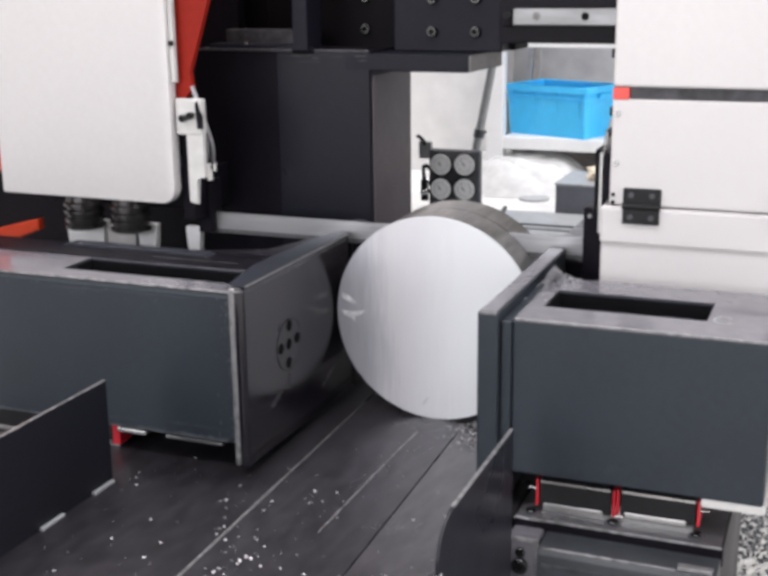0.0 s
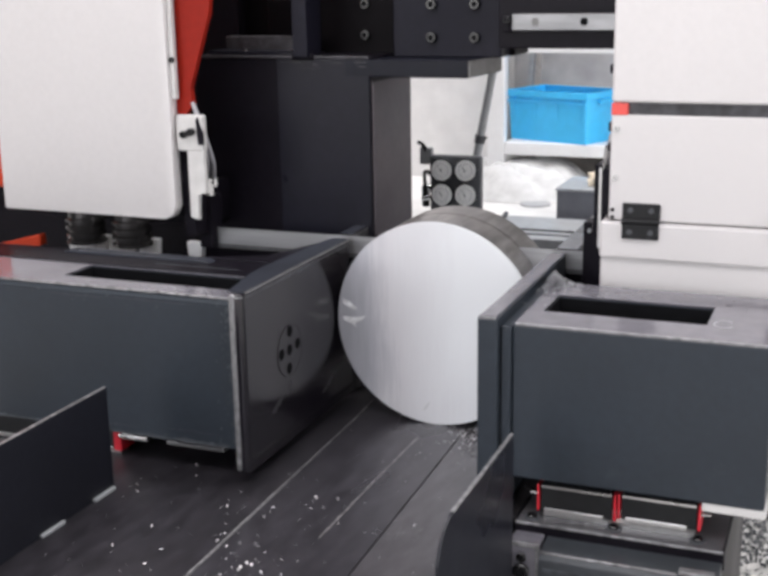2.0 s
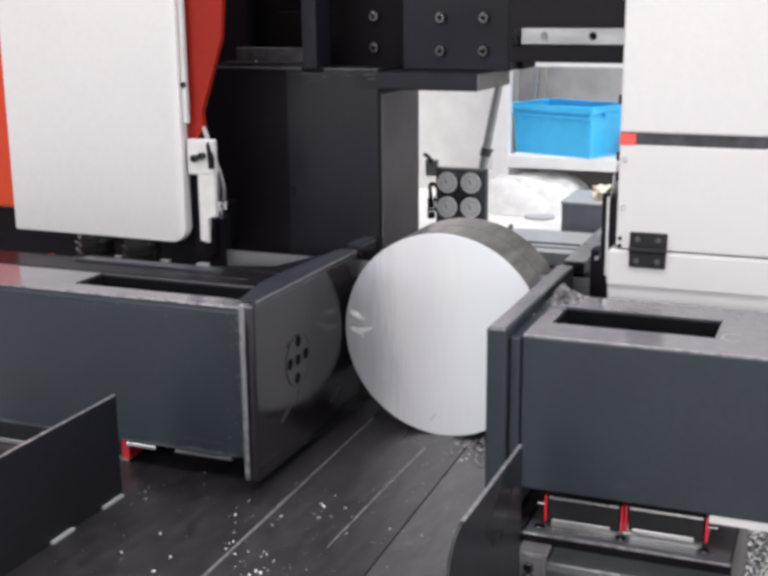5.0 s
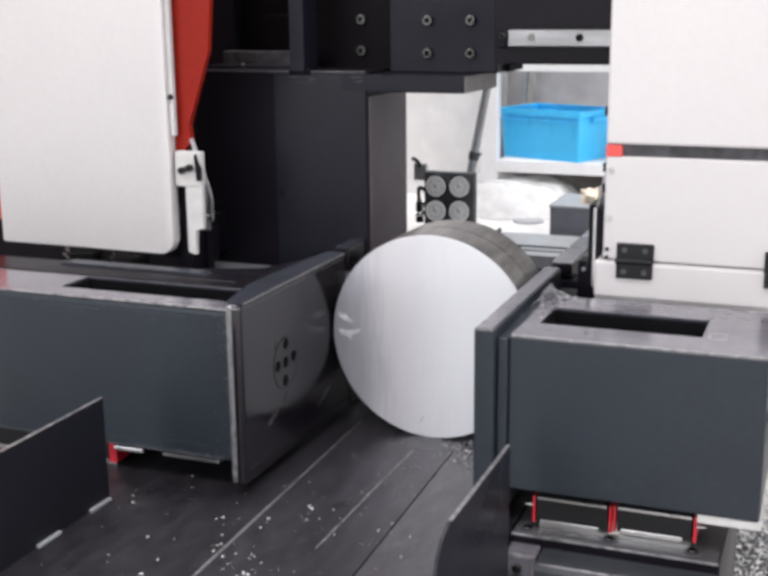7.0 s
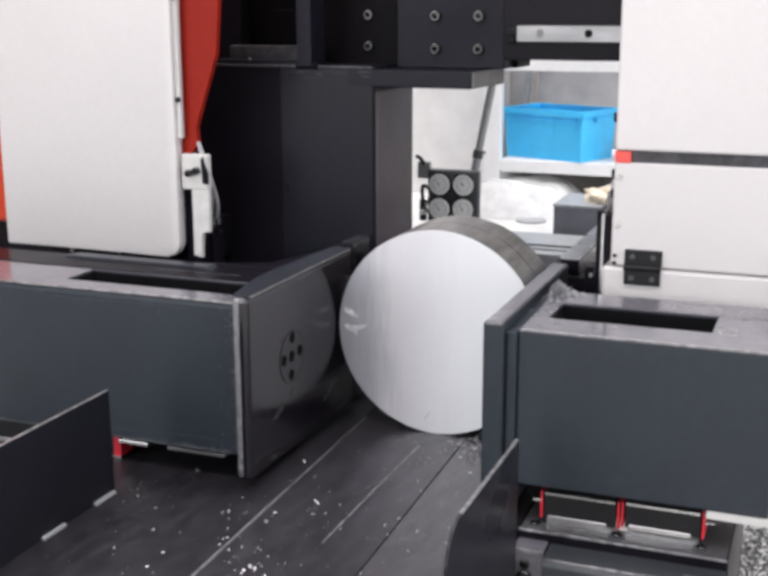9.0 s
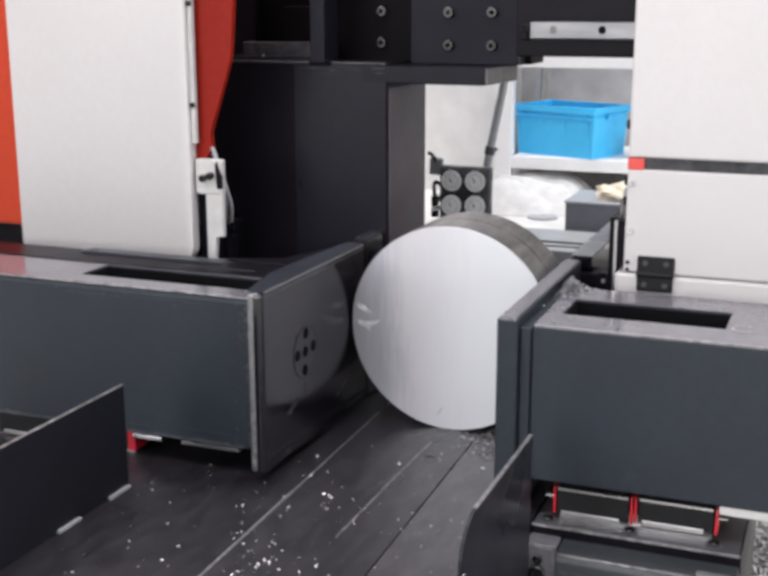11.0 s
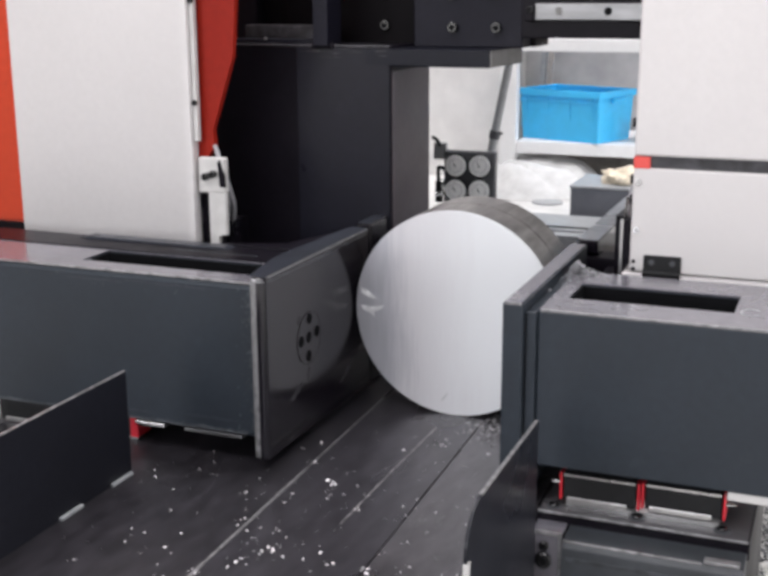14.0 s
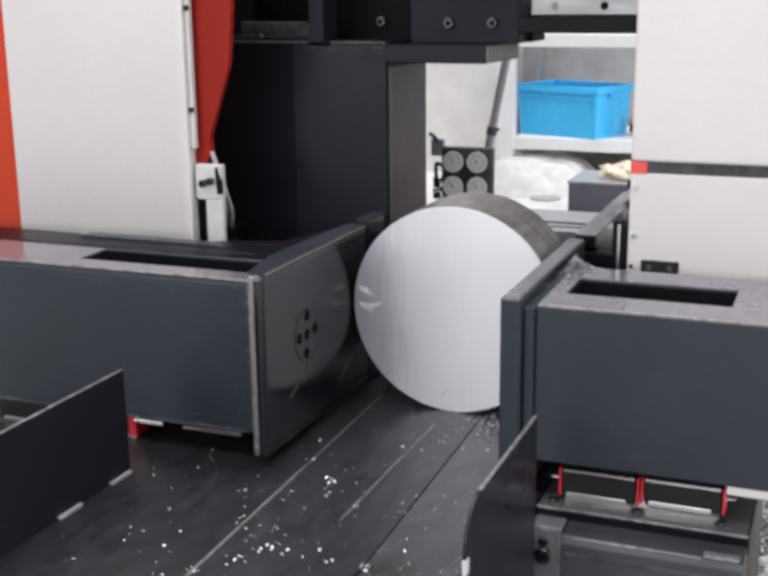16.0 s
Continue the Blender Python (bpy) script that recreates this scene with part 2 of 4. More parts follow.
ROUND = material("turned_bar_skin", (0.34, 0.32, 0.31), 0.34, metal=0.75, grain=0.2, wide=0.55, scale=60, bump=0.1, stretch=(1, 0.15, 1), wide_scale=6)

# ---- mesh helpers ----
ORIGIN = {}


def thing(name, base, label, category, group="", kind=""):
    ob = new(name)
    ob.location = base
    ob.empty_display_size = 0.05
    ORIGIN[ob] = Vector(base)
    return tagged(ob, label, category, group, kind)


def part(name, bm, material, parent, label=""):
    """Links a mesh, given in place, as one part of a thing or of a part."""
    o = ORIGIN[parent]
    bmesh.ops.translate(bm, verts=bm.verts, vec=-o)
    me = bpy.data.meshes.new(name)
    bmesh.ops.recalc_face_normals(bm, faces=bm.faces)
    bm.to_mesh(me)
    bm.free()
    me.materials.append(material)
    ob = new(name, me)
    ob.parent = parent
    ORIGIN[ob] = o
    if label:
        ob["label"] = label
    return ob


def solid(name, bm, material, label, category, kind="", group=""):
    """Links a mesh, given in place, as a thing or a piece of the setting of its own."""
    me = bpy.data.meshes.new(name)
    bmesh.ops.recalc_face_normals(bm, faces=bm.faces)
    bm.to_mesh(me)
    bm.free()
    me.materials.append(material)
    ob = new(name, me)
    ORIGIN[ob] = Vector((0, 0, 0))
    return tagged(ob, label, category, group, kind)


def smooth(ob, angle=35):
    me = ob.data
    me.polygons.foreach_set("use_smooth", [True] * len(me.polygons))
    me.set_sharp_from_angle(angle=radians(angle))
    return ob


def box(x0, x1, y0, y1, z0, z1, bevel=0.0, seg=2, bm=None):
    bm = bm or bmesh.new()
    v = bmesh.ops.create_cube(bm, size=1)["verts"]
    for p in v:
        p.co = Vector((x0 if p.co.x < 0 else x1, y0 if p.co.y < 0 else y1, z0 if p.co.z < 0 else z1))
    if bevel:
        es = list({e for p in v for e in p.link_edges})
        bmesh.ops.bevel(bm, geom=es, offset=bevel, segments=seg, affect="EDGES", profile=0.5)
    return bm


def prism(poly, axis, a, b, bevel=0.0, bm=None):
    """A flat outline, given in the two other axes in order, drawn out from a to b along the axis."""
    bm = bm or bmesh.new()

    def at(u, w, s):
        return {"x": (s, u, w), "y": (u, s, w), "z": (u, w, s)}[axis]
    lo = [bm.verts.new(at(u, w, a)) for u, w in poly]
    hi = [bm.verts.new(at(u, w, b)) for u, w in poly]
    fs = [bm.faces.new(lo), bm.faces.new(hi)]
    k = len(poly)
    for i in range(k):
        fs.append(bm.faces.new((lo[i], lo[(i + 1) % k], hi[(i + 1) % k], hi[i])))
    if bevel:
        bmesh.ops.bevel(bm, geom=list({e for f in fs for e in f.edges}), offset=bevel, segments=2, affect="EDGES", profile=0.5)
    return bm


def rod(p, q, r, seg=16, r2=None, bm=None):
    bm = bm or bmesh.new()
    p, q = Vector(p), Vector(q)
    d = q - p
    m = Matrix.Translation((p + q) / 2) @ d.to_track_quat("Z", "Y").to_matrix().to_4x4()
    bmesh.ops.create_cone(bm, cap_ends=True, segments=seg, radius1=r, radius2=r if r2 is None else r2, depth=d.length, matrix=m)
    return bm


def tube(pts, r, seg=10, steps=8, bm=None):
    """A round hose through the points, smoothed."""
    bm = bm or bmesh.new()
    P = [Vector(p) for p in pts]
    P = [P[0] * 2 - P[1]] + P + [P[-1] * 2 - P[-2]]
    line = []
    for i in range(1, len(P) - 2):
        for s in range(steps):
            t = s / steps
            a, b, c, d = P[i - 1:i + 3]
            line.append(0.5 * ((2 * b) + (c - a) * t + (2 * a - 5 * b + 4 * c - d) * t * t + (3 * b - a - 3 * c + d) * t ** 3))
    line.append(P[-2])
    rings = []
    for i, p in enumerate(line):
        d = (line[min(i + 1, len(line) - 1)] - line[max(i - 1, 0)]).normalized()
        q = d.to_track_quat("Z", "Y")
        rings.append([bm.verts.new(p + q @ Vector((r * math.cos(2 * math.pi * k / seg), r * math.sin(2 * math.pi * k / seg), 0))) for k in range(seg)])
    for a, b in zip(rings, rings[1:]):
        for k in range(seg):
            bm.faces.new((a[k], a[(k + 1) % seg], b[(k + 1) % seg], b[k]))
    bm.faces.new(rings[0])
    bm.faces.new(rings[-1])
    return bm


def hollow_box(x0, x1, y0, y1, z0, z1, sx0, sx1, sy0, sy1, depth, bevel):
    """A closed box with an oblong pocket in its top."""
    bm = bmesh.new()
    c = [(x0, y0), (x1, y0), (x1, y1), (x0, y1)]
    s = [(sx0, sy0), (sx1, sy0), (sx1, sy1), (sx0, sy1)]
    lo = [bm.verts.new((x, y, z0)) for x, y in c]
    hi = [bm.verts.new((x, y, z1)) for x, y in c]
    rim = [bm.verts.new((x, y, z1)) for x, y in s]
    pit = [bm.verts.new((x, y, z1 - depth)) for x, y in s]
    bm.faces.new(lo)
    bm.faces.new(pit)
    for i in range(4):
        j = (i + 1) % 4
        bm.faces.new((lo[i], lo[j], hi[j], hi[i]))
        bm.faces.new((hi[i], hi[j], rim[j], rim[i]))
        bm.faces.new((rim[i], rim[j], pit[j], pit[i]))
    outer = [e for e in bm.edges if all(v in hi or v in lo for v in e.verts)]
    bmesh.ops.bevel(bm, geom=outer, offset=bevel, segments=2, affect="EDGES", profile=0.5)
    return bm


def hex_socket_bolt(p, d, r, h, parent, mat):
    """A round cap-head screw with a dark socket, standing along d."""
    p, d = Vector(p), Vector(d).normalized()
    head = rod(p, p + d * h, r, 16)
    bmesh.ops.bevel(head, geom=[e for e in head.edges if len(e.link_faces) == 2 and e.calc_face_angle() > 1], offset=r * 0.12, segments=1, affect="EDGES")
    b = smooth(part("bolt", head, mat, parent))
    part("socket", rod(p + d * (h - 0.001), p + d * (h + 0.0006), r * 0.5, 6), PIT, b)
    return b


# ---- the hall: walls, ceiling and lamp openings are added, out of view ----
solid("ground", box(-7.2, 7.2, -9.2, 5.2, -0.75, -0.55), CONCRETE, "pale concrete workshop floor strewn with swarf", "floor", "structure")
solid("wall_rear", box(-7.2, 7.2, 5.0, 5.2, -0.55, 6.0), HALL, "off-white painted workshop wall", "wall", "structure")
solid("wall_side_a", box(-7.2, -7.0, -9.0, 5.0, -0.55, 6.0), HALL, "off-white painted workshop wall", "wall", "structure")
for k, (y0, y1, z0, z1) in enumerate(((-9.0, -3.5, -0.55, 6.0), (1.5, 5.0, -0.55, 6.0), (-3.5, 1.5, 3.3, 6.0))):
    solid("wall_side_b", box(7.0, 7.2, y0, y1, z0, z1), HALL, "unseen off-white wall beside an added lamp opening", "wall", "structure")
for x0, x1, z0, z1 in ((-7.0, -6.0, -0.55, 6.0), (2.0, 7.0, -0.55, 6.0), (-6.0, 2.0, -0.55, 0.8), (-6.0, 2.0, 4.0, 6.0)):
    solid("wall_front", box(x0, x1, -9.2, -9.0, z0, z1), HALL, "unseen off-white wall round an added lamp opening", "wall", "structure")
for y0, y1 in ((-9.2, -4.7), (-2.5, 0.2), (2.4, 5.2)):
    solid("ceiling", box(-7.2, 7.2, y0, y1, 6.0, 6.2), HALL, "unseen off-white ceiling between added lamp openings", "ceiling", "structure")
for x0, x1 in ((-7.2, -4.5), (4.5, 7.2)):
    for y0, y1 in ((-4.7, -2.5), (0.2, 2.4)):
        solid("ceiling", box(x0, x1, y0, y1, 6.0, 6.2), HALL, "unseen off-white ceiling between added lamp openings", "ceiling", "structure")

# ---- machine bed ----
BAR_R = 0.225
bed = thing("saw_bed", (0, 0, -0.55), "dark oily steel band saw bed scattered with bright swarf", "machine bed")
part("base", box(-0.9, 0.29, -1.5, 1.0, -0.55, -0.03), BLACK, bed)
def seam(x, y):
    """The bed's joints run a little askew to the jaws."""
    return x - 0.026 * (y + 0.4)


def bed_strip(xa, xb, y0, y1, z0, z1, bevel=0.0):
    return prism([(seam(xa, y0), y0), (seam(xb, y0), y0), (seam(xb, y1), y1), (seam(xa, y1), y1)], "z", z0, z1, bevel)


part("bed_plate", prism([(-0.95, -1.5), (seam(-0.1715, -1.5), -1.5), (seam(-0.1715, 0.95), 0.95), (-0.95, 0.95)], "z", -0.03, 0.0, 0.002), BEDDARK, bed, "darker steel plate")
part("bed_plate", bed_strip(-0.1675, 0.0812, -1.5, 0.95, -0.03, 0.0, 0.001), BED, bed)
part("bed_plate", prism([(seam(0.0832, -1.5), -1.5), (0.288, -1.5), (0.288, 0.95), (seam(0.0832, 0.95), 0.95)], "z", -0.03, -0.0006, 0.001), BEDLIGHT, bed, "paler steel plate")
part("edge_strip", bed_strip(-0.1725, -0.1670, -1.5, -0.4, -0.02, 0.0012), EDGE, bed, "bare bright joint edge")
part("edge_strip", bed_strip(-0.1712, -0.1682, -0.4, 0.05, -0.02, 0.0010), EDGE, bed, "bare bright joint edge")
# long pale scratch, ragged on both sides
rng = random.Random(21)
ys = [-0.58 + 0.5 * k / 40 for k in range(41)]
part("scratch", prism([(-0.0125 - 0.0018 * rng.random() + 0.012 * max(0, y + 0.3), y) for y in ys] + [(-0.0105 + 0.0022 * rng.random() + 0.012 * max(0, y + 0.3), y) for y in reversed(ys)], "z", -0.001, 0.0005), SCRATCH, bed, "long pale scratch")

# rail base on the right with its front parts
part("rail_base", box(0.292, 0.655, -0.405, 0.05, -0.032, 0.004, 0.003), BLACK, bed)
part("rail_base_top", box(0.296, 0.651, -0.4025, 0.046, 0.001, 0.0044, 0.0004), RAILTOP, bed, "grey scuffed rail seat")
part("rail_base_edge", box(0.294, 0.653, -0.4075, -0.4035, 0.0, 0.0045, 0.001), EDGE, bed, "bare worn front edge")
part("side_wall", box(0.292, 0.652, -0.398, 0.05, -0.55, -0.032), BLACK, bed)
part("front_rail_step", prism([(-0.47, -0.52), (-0.47, -0.030), (-0.462, -0.020), (-0.40, -0.016), (-0.40, -0.52)], "x", 0.352, 0.652, 0.002), STEP, bed, "blue-grey stepped cover")
part("step_edge", box(0.354, 0.585, -0.4645, -0.459, -0.0225, -0.0185, 0.001), EDGE, bed, "worn step edge")
part("front_lip", box(0.588, 0.645, -0.464, -0.448, -0.0195, -0.0125, 0.001), EDGE, bed)
part("step_scuff", box(0.36, 0.63, -0.4716, -0.4685, -0.053, -0.046, 0.001), SCUFF, bed, "rubbed paint line")
bracket = part("bolt_bracket", box(0.294, 0.349, -0.455, -0.405, -0.30, -0.012, 0.004), TOP, bed, "scuffed grey bracket")
part("bracket_edge", box(0.293, 0.350, -0.4565, -0.452, -0.018, -0.011, 0.001), EDGE, bed)
part("bracket_edge", box(0.344, 0.3505, -0.4565, -0.452, -0.30, -0.018, 0.001), EDGE, bed)
part("bracket_edge", box(0.293, 0.2985, -0.4565, -0.452, -0.30, -0.018, 0.001), EDGE, bed)
hex_socket_bolt((0.319, -0.455, -0.038), (0, -1, 0), 0.009, 0.006, bed, BOLT)
hex_socket_bolt((0.319, -0.455, -0.064), (0, -1, 0), 0.015, 0.010, bed, BOLT)
for x, y in ((0.3185, -0.3835), (0.464, -0.3795), (0.607, -0.378)):
    w = part("washer", rod((x, y, 0.003), (x, y, 0.0065), 0.0145, 20), GREYBOX, bed, "dark grey washer")
    hex_socket_bolt((x, y, 0.0065), (0, 0, 1), 0.0095, 0.004, bed, BOLT)


def linear_rail(x0, x1, y, z):
    r = thing("linear_rail", (x0, y, z), "polished steel linear guide rail bolted on its base", "rail", "guide rails")
    smooth(part("rail", prism([(y - 0.014, z), (y + 0.014, z), (y + 0.014, z + 0.008), (y + 0.009, z + 0.014), (y + 0.014, z + 0.02), (y + 0.014, z + 0.03), (y - 0.014, z + 0.03),
                               (y - 0.014, z + 0.02), (y - 0.009, z + 0.014), (y - 0.014, z + 0.008)], "x", x0, x1), STEEL, r))
    return r


def carriage(x0, x1, y0, y1, z0, z1, nipple, seal=0.0045, seals=(1, 1), pad=0.0825):
    """A guide block: dark body with red end seals and grease nipples."""
    c = thing("guide_carriage", (x0, y0, z0), "black linear guide carriage with red end seals", "guide carriage", "guide carriages")
    part("body", box(x0 + 0.007, x1 - 0.007, y0, y1, z0, z1, 0.002), RUBBER, c)
    part("top_edge", box(x0 + 0.008, x1 - 0.008, y0 - 0.0012, y0 + 0.002, z1 - 0.005, z1 - 0.001), STEEL, c, "bright machined edge")
    part("bottom_strip", box(x0 + 0.014, x1 - 0.022, y0 - 0.0012, y0 + 0.002, z0 - 0.004, z0 + 0.006, 0.001), STEEL, c, "bright steel strip")
    # added block, near-black for the shade in the gap above the carriage
    part("gap_filler", box(x0 + 0.012, x1 - 0.012, y0 + 0.006, y1, z1, pad), PIT, c, "near-black filler in the shaded gap under the vise")
    for a, b in ((x0, x0 + seal), (x1 - seal, x1)):
        red = seals[0 if a == x0 else 1]
        part("end_seal", box(a, b, y0 - 0.001, y1, z0 - 0.001, z1, 0.0015), SEAL if red else RUBBER, c, "red rubber end seal" if red else "black rubber end seal")
    for s in nipple:
        xa = x0 if s < 0 else x1
        zc = (z0 + z1) / 2 + 0.002
        smooth(part("grease_nipple", rod((xa, y0 + 0.012, zc), (xa + s * 0.016, y0 + 0.012, zc), 0.0035, 10, 0.002), CHROME, c))
    return c


linear_rail(0.336, 0.6, -0.355, 0.004)
linear_rail(0.336, 0.6, -0.13, 0.004)
for y0 in (-0.378, -0.153):
    carriage(0.3255, 0.4665, y0, y0 + 0.046, 0.018, 0.068, (-1,))
    carriage(0.4690, 0.6105, y0, y0 + 0.046, 0.023, 0.070, (1,))
linear_rail(-1.0, -0.56, -0.355, 0.0005)
linear_rail(-1.0, -0.56, -0.15, 0.0005)
for y0 in (-0.378, -0.173):
    carriage(-0.72, -0.5515, y0, y0 + 0.046, 0.010, 0.0555, (1,), 0.018, (0, 1), 0.0562)
    carriage(-0.90, -0.745, y0, y0 + 0.046, 0.006, 0.0555, (-1,), 0.02, (0, 0), 0.0562)


# ---- vises ----
def vise(x0, x1, y0, y1, z0, z1, slot, jx0, jx1, jy0, jy1, jz0, jz1, label, jaw_paint, bevel, jaw_round):
    v = thing("clamping_vise", (x0, y0, z0), label, "vise", "clamping vises")
    part("body", hollow_box(x0, x1, y0, y1, z0, z1 - 0.003, *slot, 0.16, bevel), VISE, v)
    # scuffed top sheet round the pocket, its grey standing in for sheen
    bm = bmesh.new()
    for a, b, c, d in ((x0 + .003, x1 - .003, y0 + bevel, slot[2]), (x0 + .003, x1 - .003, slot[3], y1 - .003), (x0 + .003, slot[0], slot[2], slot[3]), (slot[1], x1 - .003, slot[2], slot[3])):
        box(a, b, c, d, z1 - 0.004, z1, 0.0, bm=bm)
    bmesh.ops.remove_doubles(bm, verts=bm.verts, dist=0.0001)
    part("top_sheet", bm, TOP, v, "scuffed top sheet, grey for the sheen it catches")
    part("top_edge", box(x0 + 0.005, x1 - 0.004, y0 + bevel - 0.0052, y0 + bevel, z1 - 0.0035, z1 + 0.0008, 0.001), EDGE, v, "worn bare front edge")
    # near-black sleeve and floor added to paint the pocket's shade
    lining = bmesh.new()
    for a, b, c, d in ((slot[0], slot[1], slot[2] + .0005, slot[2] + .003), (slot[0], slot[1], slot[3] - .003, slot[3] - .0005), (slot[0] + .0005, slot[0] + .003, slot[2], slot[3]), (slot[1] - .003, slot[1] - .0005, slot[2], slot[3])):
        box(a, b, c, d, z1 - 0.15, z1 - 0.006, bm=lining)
    part("pocket_shade_sleeve", lining, PIT, v, "near-black sleeve for the shade in the pocket")
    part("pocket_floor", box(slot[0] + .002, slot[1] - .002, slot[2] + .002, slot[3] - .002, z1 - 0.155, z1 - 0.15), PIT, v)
    part("jaw", box(jx0, jx1, jy0, jy1, jz0, jz1, jaw_round, 4), jaw_paint, v, "dark jaw plate with worn edges")
    return v


right_vise = vise(0.281, 0.712, -0.395, -0.095, 0.0825, 0.367, (0.313, 0.596, -0.304, -0.186), 0.2255, 0.262, -0.42, 0.088, 0.004, 0.381,
                  "slate-grey painted steel vise with pocketed top, on carriages", VISE, 0.004, 0.0045)
part("jaw_top", box(0.2295, 0.2585, -0.414, 0.084, 0.3808, 0.3822), TOP, right_vise, "scuffed jaw top, paler than the jaw")
part("neck", box(0.262, 0.281, -0.402, -0.10, 0.08, 0.362, 0.002), VISE, right_vise)
part("neck_joint", box(0.2615, 0.2645, -0.4035, -0.4005, 0.085, 0.360), PIT, right_vise, "dark joint behind the jaw")
part("worn_edge", box(0.229, 0.259, -0.4206, -0.4175, 0.3765, 0.3822, 0.001), EDGE, right_vise, "worn jaw edge")
ring = bmesh.new()
for k in range(22):
    a0, a1 = (math.pi * (0.2 + 0.075 * (k + i)) for i in (0, 1))
    vs = [ring.verts.new((0.622 + r * math.cos(a) * 0.9, -0.292 + r * math.sin(a) * 1.2, 0.3674)) for a, r in ((a0, 0.016), (a0, 0.0195), (a1, 0.0195), (a1, 0.016))]
    ring.faces.new(vs)
bmesh.ops.remove_doubles(ring, verts=ring.verts, dist=0.0001)
part("ring_mark", ring, GREYPAINT, right_vise, "pale ring-shaped stain")
part("foot_plate", box(0.612, 0.716, -0.392, -0.30, 0.066, 0.0825, 0.003), WHITEDULL, right_vise, "pale bare foot plate")
left_vise = vise(-1.30, -0.257, -0.40, -0.13, 0.056, 0.364, (-0.69, -0.296, -0.338, -0.238), -0.257, -0.23, -0.42, 0.088, 0.018, 0.381,
                 "slate-grey painted steel vise with narrow top slot, on carriages", JAW, 0.009, 0.009)
part("jaw_corner", box(-0.2595, -0.2465, -0.4212, -0.4125, 0.024, 0.379, 0.004), EDGE, left_vise, "bare worn jaw corner")
# thin pale strip that paints the highlight along the rear flange
part("flange_highlight", box(-0.56, -0.36, -0.1985, -0.1965, 0.3655, 0.3672), SCUFF, left_vise, "pale strip for the highlight on the flange")
part("worn_edge", box(-0.2322, -0.2296, -0.405, 0.08, 0.3788, 0.3816), EDGE, left_vise, "worn jaw edge")
part("jaw_cap", prism([(-0.292, -0.262), (-0.266, -0.408), (-0.2335, -0.41), (-0.2335, 0.083), (-0.268, 0.083), (-0.275, 0.06), (-0.286, -0.10), (-0.292, -0.18)], "z", 0.3805, 0.3825), RUBBED, left_vise, "dull dark jaw cap")
part("gusset", prism([(-0.50, -0.13), (-0.35, -0.08), (-0.305, 0.07), (-0.268, 0.086), (-0.268, -0.13)], "z", 0.335, 0.371, 0.003), BLACK, left_vise)
part("rear_flange", box(-1.29, -0.29, -0.236, -0.131, 0.3642, 0.3662, 0.001), BLACK, left_vise, "black folded rear flange")
part("rear_rib", prism([(-0.83, 0.364), (-0.80, 0.3715), (-0.46, 0.3705), (-0.44, 0.364)], "y", -0.165, -0.131, 0.001), RUBBED, left_vise, "worn raised rear rib")
part("foot_strip", box(-0.544, -0.475, -0.399, -0.37, 0.047, 0.056, 0.002), STEEL, left_vise, "bright steel foot strip")
part("foot_strip", box(-0.43, -0.30, -0.398, -0.37, 0.048, 0.056, 0.002), DULLSTEEL, left_vise)
# rubbed paint along the front panel's borders, ragged on the inner side
rng = random.Random(8)
inner = [(-0.268 - 0.012 * rng.random() ** 2, 0.07 + 0.28 * k / 40) for k in range(41)]
part("scuffed_border", prism([(-0.263, 0.07)] + inner + [(-0.263, 0.35)], "y", -0.4008, -0.398), SCUFF, left_vise, "rubbed paint border")
inner = [(-0.285 - 0.6 * k / 60, 0.064 + 0.006 * rng.random() ** 2) for k in range(61)]
part("scuffed_border", prism([(-0.285, 0.0605)] + inner + [(-0.885, 0.0605)], "y", -0.4008, -0.398), SCUFF, left_vise, "rubbed paint border")
# small chips in the front panel's paint, thickest towards its borders
bm = bmesh.new()
for k in range(150):
    if k % 3:
        x, z = -0.262 - abs(rng.gauss(0, 0.02)), rng.uniform(0.07, 0.35)
    else:
        x, z = rng.uniform(-0.85, -0.27), (0.062 + abs(rng.gauss(0, 0.008)) if k % 2 else 0.352 - abs(rng.gauss(0, 0.012)))
    r = rng.choice((0.0008, 0.0012, 0.0018))
    prism([(x + r * math.cos(a) * rng.uniform(0.5, 1.3), z + 1.6 * r * math.sin(a) * rng.uniform(0.5, 1.3)) for a in np.linspace(0, 2 * math.pi, 7)[:-1]], "y", -0.4005, -0.399, bm=bm)
part("paint_chips", bm, SCUFF, left_vise, "small chips in the paint")["kind"] = "stuff"
for x, z, rx, rz in ((-0.45, 0.346, 0.12, 0.0035), (-0.62, 0.343, 0.08, 0.003), (-0.36, 0.085, 0.07, 0.004), (-0.55, 0.078, 0.06, 0.003)):
    pts = [(x + rx * math.cos(a) * rng.uniform(0.7, 1), z + rz * math.sin(a) * rng.uniform(0.4, 1)) for a in np.linspace(0, 2 * math.pi, 31)[:-1]]
    part("rub_mark", prism(pts, "y", -0.4004, -0.399), RUBBED, left_vise, "dull rubbed streak")
# round bolted insert in the left jaw
ins = smooth(part("jaw_insert", rod((-0.2315, -0.233, 0.2165), (-0.2292, -0.233, 0.2165), 0.0545, 40), JAW, left_vise, "round black jaw insert"))
gap = bmesh.new()
